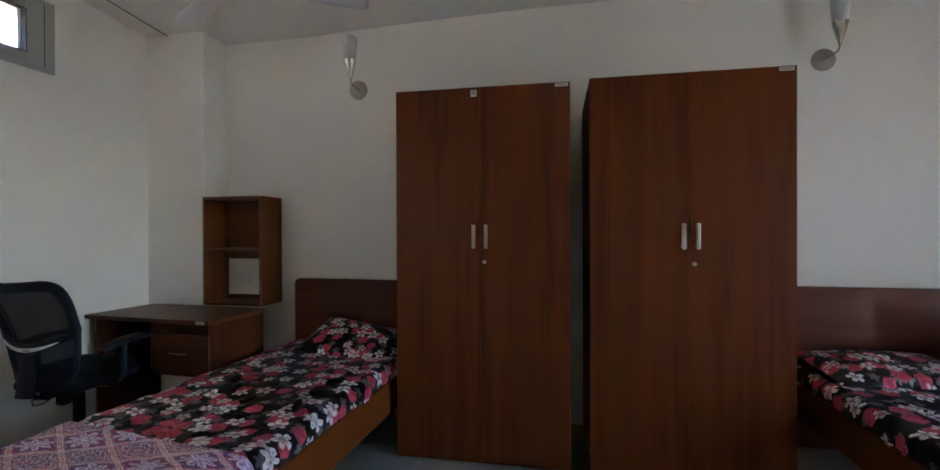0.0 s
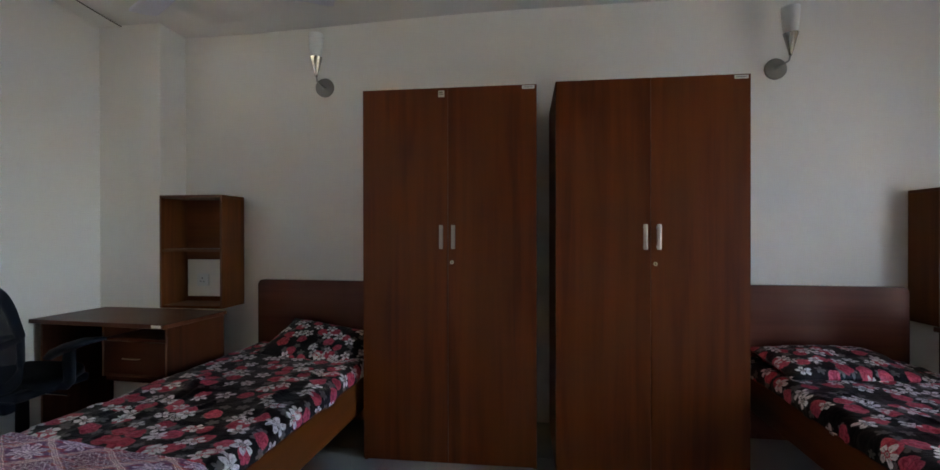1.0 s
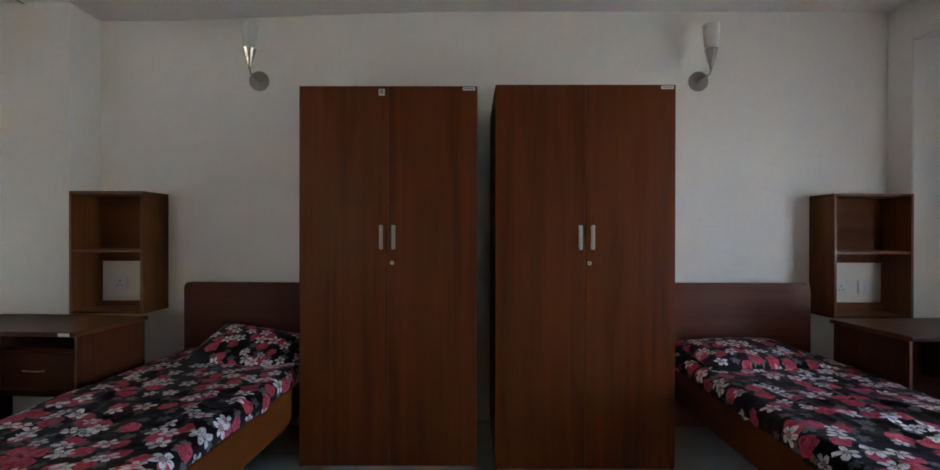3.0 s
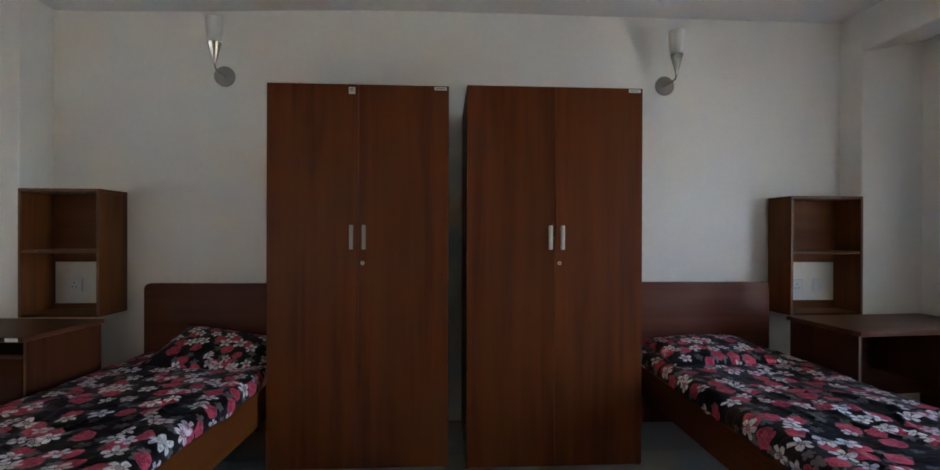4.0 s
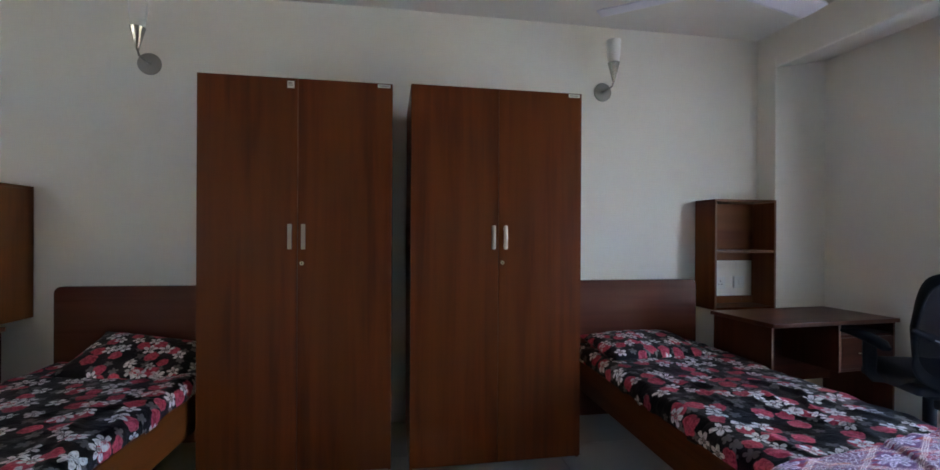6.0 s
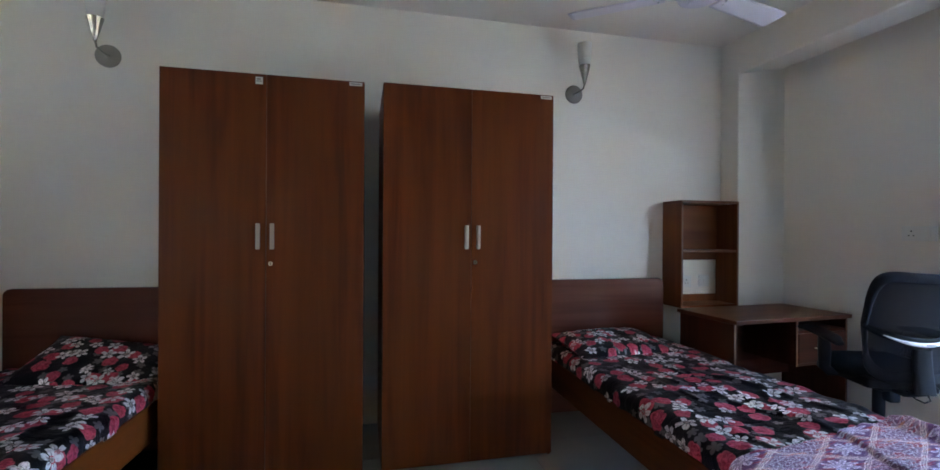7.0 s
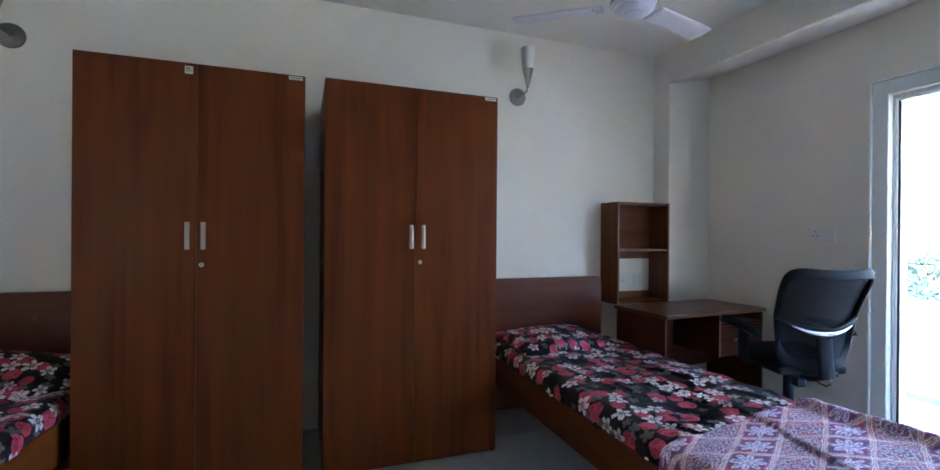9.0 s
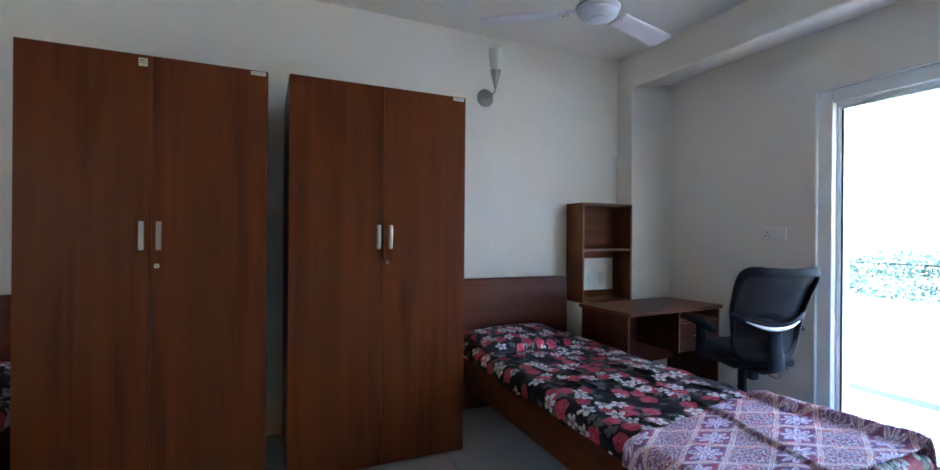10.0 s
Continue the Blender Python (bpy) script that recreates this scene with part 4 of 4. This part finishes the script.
    smooth(part("back_bracket", sweep([(0, -0.09, 0.405), (0, -0.19, 0.405), (0, -0.25, 0.43), (0, -0.268, 0.50)], [0.035, 0.036, 0.038, 0.04], 0.012, 12, power=4), BLACK, c), 60)
    smooth(part("knob", lathe([(0.016, 0), (0.018, 0.004), (0.018, 0.02), (0.012, 0.024)], (0.075, -0.24), 16), BLACK, c)).location.z = 0.435
    loop = [(0.05, -0.16, 0.44), (0.075, -0.20, 0.415), (0.060, -0.235, 0.392), (0.020, -0.25, 0.385), (-0.01, -0.235, 0.40), (-0.005, -0.18, 0.42)]
    smooth(part("cable", sweep(loop, 0.0035, 0.0035, 8, up=(0.2, 0.1, 1)), BLACK, c, "thin black tilt cable"), 60)
    for s in (-1, 1):
        arm = [(s * 0.15, 0.0, 0.462), (s * 0.262, 0.0, 0.464), (s * 0.287, -0.005, 0.492), (s * 0.290, -0.01, 0.58), (s * 0.290, -0.005, 0.655)]
        ap = smooth(part("armrest", sweep(arm, [0.024, 0.026, 0.030, 0.034, 0.030], [0.012, 0.013, 0.015, 0.017, 0.016], 10, up=(0, 1, 0), power=3), BLACK, c), 60)
        pad = [(s * 0.292, -0.125, 0.640), (s * 0.292, -0.08, 0.660), (s * 0.292, 0.0, 0.674), (s * 0.288, 0.10, 0.680), (s * 0.282, 0.20, 0.668)]
        smooth(part("arm_pad", sweep(pad, [0.024, 0.042, 0.046, 0.042, 0.022], [0.010, 0.017, 0.018, 0.017, 0.010], 12, power=2.8), BLACK, ap), 60)
    for p in c.children:
        if not p.name.startswith(("base_leg", "gas_lift", "piston")):
            p.location.z += rise
    return c


office_chair(pose(2.75, 1.98, 0, 0, 0, -17), "black net-backed office chair with silver strip beside the balcony door", 0.062)
office_chair(pose(-2.73, 2.21, 0, 0, 0, 1), "black net-backed office chair with silver strip at the stickered desk", 0.002)


# ---- ceiling fans and wall lamps ----
def ceiling_fan(m, label, turn):
    """Local origin: the hook in the ceiling; blades 0.33 below."""
    f = thing("ceiling_fan", m, label, "ceiling fan", "pair of ceiling fans")
    smooth(part("canopy", lathe([(0.012, -0.085), (0.035, -0.08), (0.055, -0.03), (0.062, 0.0)]), FANPAINT, f))
    smooth(part("downrod", lathe([(0.011, -0.26), (0.011, -0.07)], segs=16), FANPAINT, f))
    smooth(part("lower_canopy", lathe([(0.055, -0.262), (0.045, -0.235), (0.02, -0.20), (0.012, -0.195)]), FANPAINT, f))
    smooth(part("motor_housing", lathe([(0.03, -0.262), (0.09, -0.266), (0.112, -0.285), (0.116, -0.305), (0.108, -0.322), (0.10, -0.328), (0.100, -0.336), (0.094, -0.348), (0.070, -0.360), (0.052, -0.364), (0.050, -0.369), (0.030, -0.374), (0.002, -0.376)][::-1], segs=40), FANPAINT, f), 40)
    smooth(part("trim_ring", lathe([(0.104, -0.300), (0.119, -0.300), (0.119, -0.308), (0.104, -0.308)][::-1], segs=40), FANTRIM, f, "dark trim ring"))
    for k in range(3):
        a = radians(turn[k])

        def blade_at(u, v, a=a):
            r = 0.155 + 0.475 * v
            half = 0.058 + 0.012 * v - 0.008 * max(0, v - 0.96) / 0.04 * abs(u * 2 - 1)
            s = (u * 2 - 1) * half
            z = -0.318 - 0.16 * s + 0.9 * s * s
            return r * math.cos(a) - s * math.sin(a), r * math.sin(a) + s * math.cos(a), z

        b = sheet_grid(blade_at, 8, 16)
        bmesh.ops.recalc_face_normals(b, faces=b.faces)
        bl = smooth(part("blade", b, FANPAINT, f), 180)
        so = bl.modifiers.new("thickness", 'SOLIDIFY')
        so.thickness, so.offset = 0.0035, 0.0
        arm = sweep([(0.085 * math.cos(a), 0.085 * math.sin(a), -0.310), (0.14 * math.cos(a), 0.14 * math.sin(a), -0.311), (0.21 * math.cos(a), 0.21 * math.sin(a), -0.3125)], [0.018, 0.022, 0.026], 0.0025, 8, power=4)
        br = smooth(part("blade_arm", arm, FANPAINT, bl))
        for q in (0.185, 0.205):
            sc = lathe([(0.001, -0.3285), (0.005, -0.327), (0.005, -0.318)], (q * math.cos(a) - 0.016 * math.sin(a) * (1 if q > 0.19 else -1), q * math.sin(a) + 0.016 * math.cos(a) * (1 if q > 0.19 else -1)), 8)
            part("screw", sc, SILVER, br)
    return f


ceiling_fan(pose(1.596, 1.985, ZC), "pale lilac three-blade ceiling fan near the beam, at rest", (14, 142, 258))
ceiling_fan(pose(-1.56, 1.985, ZC), "pale lilac three-blade ceiling fan by the high window, at rest", (149, 29, 269))


def wall_lamp(m, label):
    """Local origin: on the wall at the middle of the round plate; out of the wall is -y."""
    w = thing("wall_lamp", m, label, "wall lamp", "pair of wall lamps")
    pl = lathe([(0.066, 0.0), (0.066, 0.009), (0.063, 0.012), (0.022, 0.014), (0.012, 0.017), (0.010, 0.024), (0.001, 0.025)], segs=32)
    bmesh.ops.rotate(pl, verts=pl.verts, matrix=Matrix.Rotation(radians(90), 3, 'X'))
    smooth(part("wall_plate", pl, STEEL, w, "brushed steel round plate"))
    smooth(part("arm", sweep([(0, -0.015, 0.0), (0, -0.10, -0.004), (0, -0.155, -0.002), (0, -0.172, 0.026)], 0.0055, 0.0055, 10, up=(1, 0, 0)), STEEL, w))
    smooth(part("cone", lathe([(0.006, 0.020), (0.009, 0.026), (0.016, 0.055), (0.0405, 0.152), (0.0385, 0.152), (0.014, 0.055)], (0, -0.172), 32), POLISH, w, "polished steel cone holder"))
    sh = lathe([(0.032, 0.15), (0.037, 0.165), (0.044, 0.215), (0.048, 0.27), (0.049, 0.305), (0.046, 0.305), (0.045, 0.27), (0.041, 0.215), (0.034, 0.165), (0.002, 0.154)], (0, -0.172), 32)
    smooth(part("shade", sh, FROST, w, "frosted white glass shade"))
    return w


lamp = wall_lamp(pose(1.507, YB, 2.297), "steel wall lamp with frosted glass shade, switched off")
copy_thing(lamp, pose(-1.462, YB, 2.297, 0, 0, 5))


# ---- sockets ----
def socket_plate(m, w, h, label, pins=True):
    """Local origin: middle of the plate on the wall; out of the wall is -y."""
    s = thing("wall_socket", m, label, "wall socket", "wall sockets")
    part("plate", box(-w / 2, w / 2, -0.013, 0.0, -h / 2, h / 2, 0.003, 2), WHITEPL, s)
    cx = -w * 0.2 if w > h * 1.3 else 0.0
    if pins:
        part("socket_face", box(cx - 0.03, cx + 0.03, -0.0150, -0.012, -0.032, 0.032, 0.002), WHITEPL, s)
        hl = bmesh.new()
        for hx, hz, r in ((0, 0.014, 0.0048), (-0.012, -0.012, 0.004), (0.012, -0.012, 0.004)):
            hb = lathe([(r, 0.0), (r, 0.001)], segs=10)
            bmesh.ops.rotate(hb, verts=hb.verts, matrix=Matrix.Rotation(radians(90), 3, 'X'))
            bmesh.ops.translate(hb, verts=hb.verts, vec=(cx + hx, -0.0147, hz))
            me = bpy.data.meshes.new("hole")
            hb.to_mesh(me)
            hb.free()
            hl.from_mesh(me)
            bpy.data.meshes.remove(me)
        part("pin_holes", hl, RUBBER, s, "three round pin holes")
    if w > h * 1.3 or not pins:
        sx = w * 0.30 if pins else 0.0
        part("rocker_switch", box(sx - 0.011, sx + 0.011, -0.0175, -0.012, -0.022, 0.022, 0.002), WHITEPL, s)
    return s


socket_plate(pose(XR, 2.092, 1.285, 0, 0, -90), 0.175, 0.088, "white plastic socket and switch on the wall by the balcony door")
socket_plate(pose(2.468, YB, 0.905), 0.09, 0.09, "white plastic three-pin socket on the wall behind the shelf")
socket_plate(pose(2.632, YB, 0.910), 0.09, 0.09, "white plastic light switch on the wall behind the shelf", False)
socket_plate(pose(-2.40, YB, 0.93), 0.09, 0.09, "white plastic three-pin socket on the wall behind the shelf")


# ---- outside ----
bm = bmesh.new()
bmesh.ops.create_grid(bm, x_segments=30, y_segments=30, size=1500)
ground = part("ground", bm, EARTH)
ground.location = (0, 0, -6.2)
tagged(ground, "dry grassy ground far below the balcony", "ground", kind="structure")


def tree(m, seed, h, label, leaf, leaves=620, size=1.0):
    rnd = random.Random(seed)
    t = thing("tree", m, label, "tree", "trees beyond the balcony")
    top = Vector((rnd.uniform(-0.3, 0.3), rnd.uniform(-0.3, 0.3), h * 0.62))
    smooth(part("trunk", sweep([(0, 0, -0.2), (0.05, 0, h * 0.2), tuple(top * 0.6), tuple(top)], [0.2, 0.15, 0.11, 0.06], [0.2, 0.15, 0.11, 0.06], 10, up=(1, 0, 0)), BARK, t))
    bm = bmesh.new()
    tips = []
    for k in range(9):
        a = rnd.uniform(0, 6.28)
        e = top * rnd.uniform(0.55, 1.0)
        tip = e + Vector((math.cos(a), math.sin(a), rnd.uniform(0.2, 0.9))) * h * rnd.uniform(0.16, 0.30)
        tips.append(tip)
        sweep([tuple(e), tuple((e + tip) / 2 + Vector((0, 0, 0.1))), tuple(tip)], [0.06, 0.04, 0.015], [0.06, 0.04, 0.015], 6, up=(0.3, 1, 0), bm=bm)
    part("limbs", bm, BARK, t)
    verts, faces = [], []
    for tip in tips:
        for k in range(leaves):
            d = Vector((rnd.gauss(0, 1), rnd.gauss(0, 1), rnd.gauss(0, 0.7))) * h * 0.085
            c = tip + d
            n = Vector((rnd.gauss(0, 1), rnd.gauss(0, 1), rnd.gauss(0, 1))).normalized()
            a = n.orthogonal().normalized() * rnd.uniform(0.08, 0.15) * size
            b = n.cross(a).normalized() * rnd.uniform(0.05, 0.09) * size
            i = len(verts)
            verts += [c - a, c + b * 0.9, c + a, c - b * 0.9]
            faces.append((i, i + 1, i + 2, i + 3))
    me = bpy.data.meshes.new("crown")
    me.from_pydata([tuple(v) for v in verts], [], faces)
    me.materials.append(leaf)
    ob = new("crown", me)
    ob.parent = t
    return t


rt = random.Random(11)
for k in range(16):
    a = radians(13 + k * 1.35 + rt.uniform(-1.5, 1.5))
    dist = rt.uniform(24, 44)
    tree(pose(dist * math.cos(a), dist * math.sin(a), -6.2, 0, 0, rt.uniform(0, 360)), 20 + k, rt.uniform(4.6, 6.7), "leafy green tree beyond the balcony", PALELEAF if k % 3 else LEAF)

for k in range(14):
    a = radians(14 + k * 1.5 + rt.uniform(-0.6, 0.6))
    dist = rt.uniform(52, 74)
    tree(pose(dist * math.cos(a), dist * math.sin(a), -6.2, 0, 0, rt.uniform(0, 360)), 60 + k, rt.uniform(6.2, 9.4), "taller leafy tree in the far row beyond the balcony", PALELEAF, 300, 1.25)

# ---- floor tiles ----
tile = None
step = 0.60
for i in range(11):
    for j in range(10):
        x, y = XL + 0.06 + i * step, YB - 0.20 - j * step
        x0, x1 = max(XL, x - step / 2), min(XR, x + step / 2)
        y0, y1 = max(YF, y - step / 2), min(YB, y + step / 2)
        if x1 - x0 < 0.03 or y1 - y0 < 0.03:
            continue
        whole = x1 - x0 > step - 0.001 and y1 - y0 > step - 0.001
        if whole and tile:
            ob = new("tile", tile)
            ob.parent = floor
            ob.location = (x, y, 0)
        else:
            cx, cy = ((x, y) if whole else ((x0 + x1) / 2, (y0 + y1) / 2))
            hx, hy = (x1 - x0) / 2 - 0.001, (y1 - y0) / 2 - 0.001
            ob = part("tile", box(-hx, hx, -hy, hy, -0.010, 0.0, 0.0012), TILE, floor)
            ob.location = (cx, cy, 0)
            if whole:
                tile = ob.data
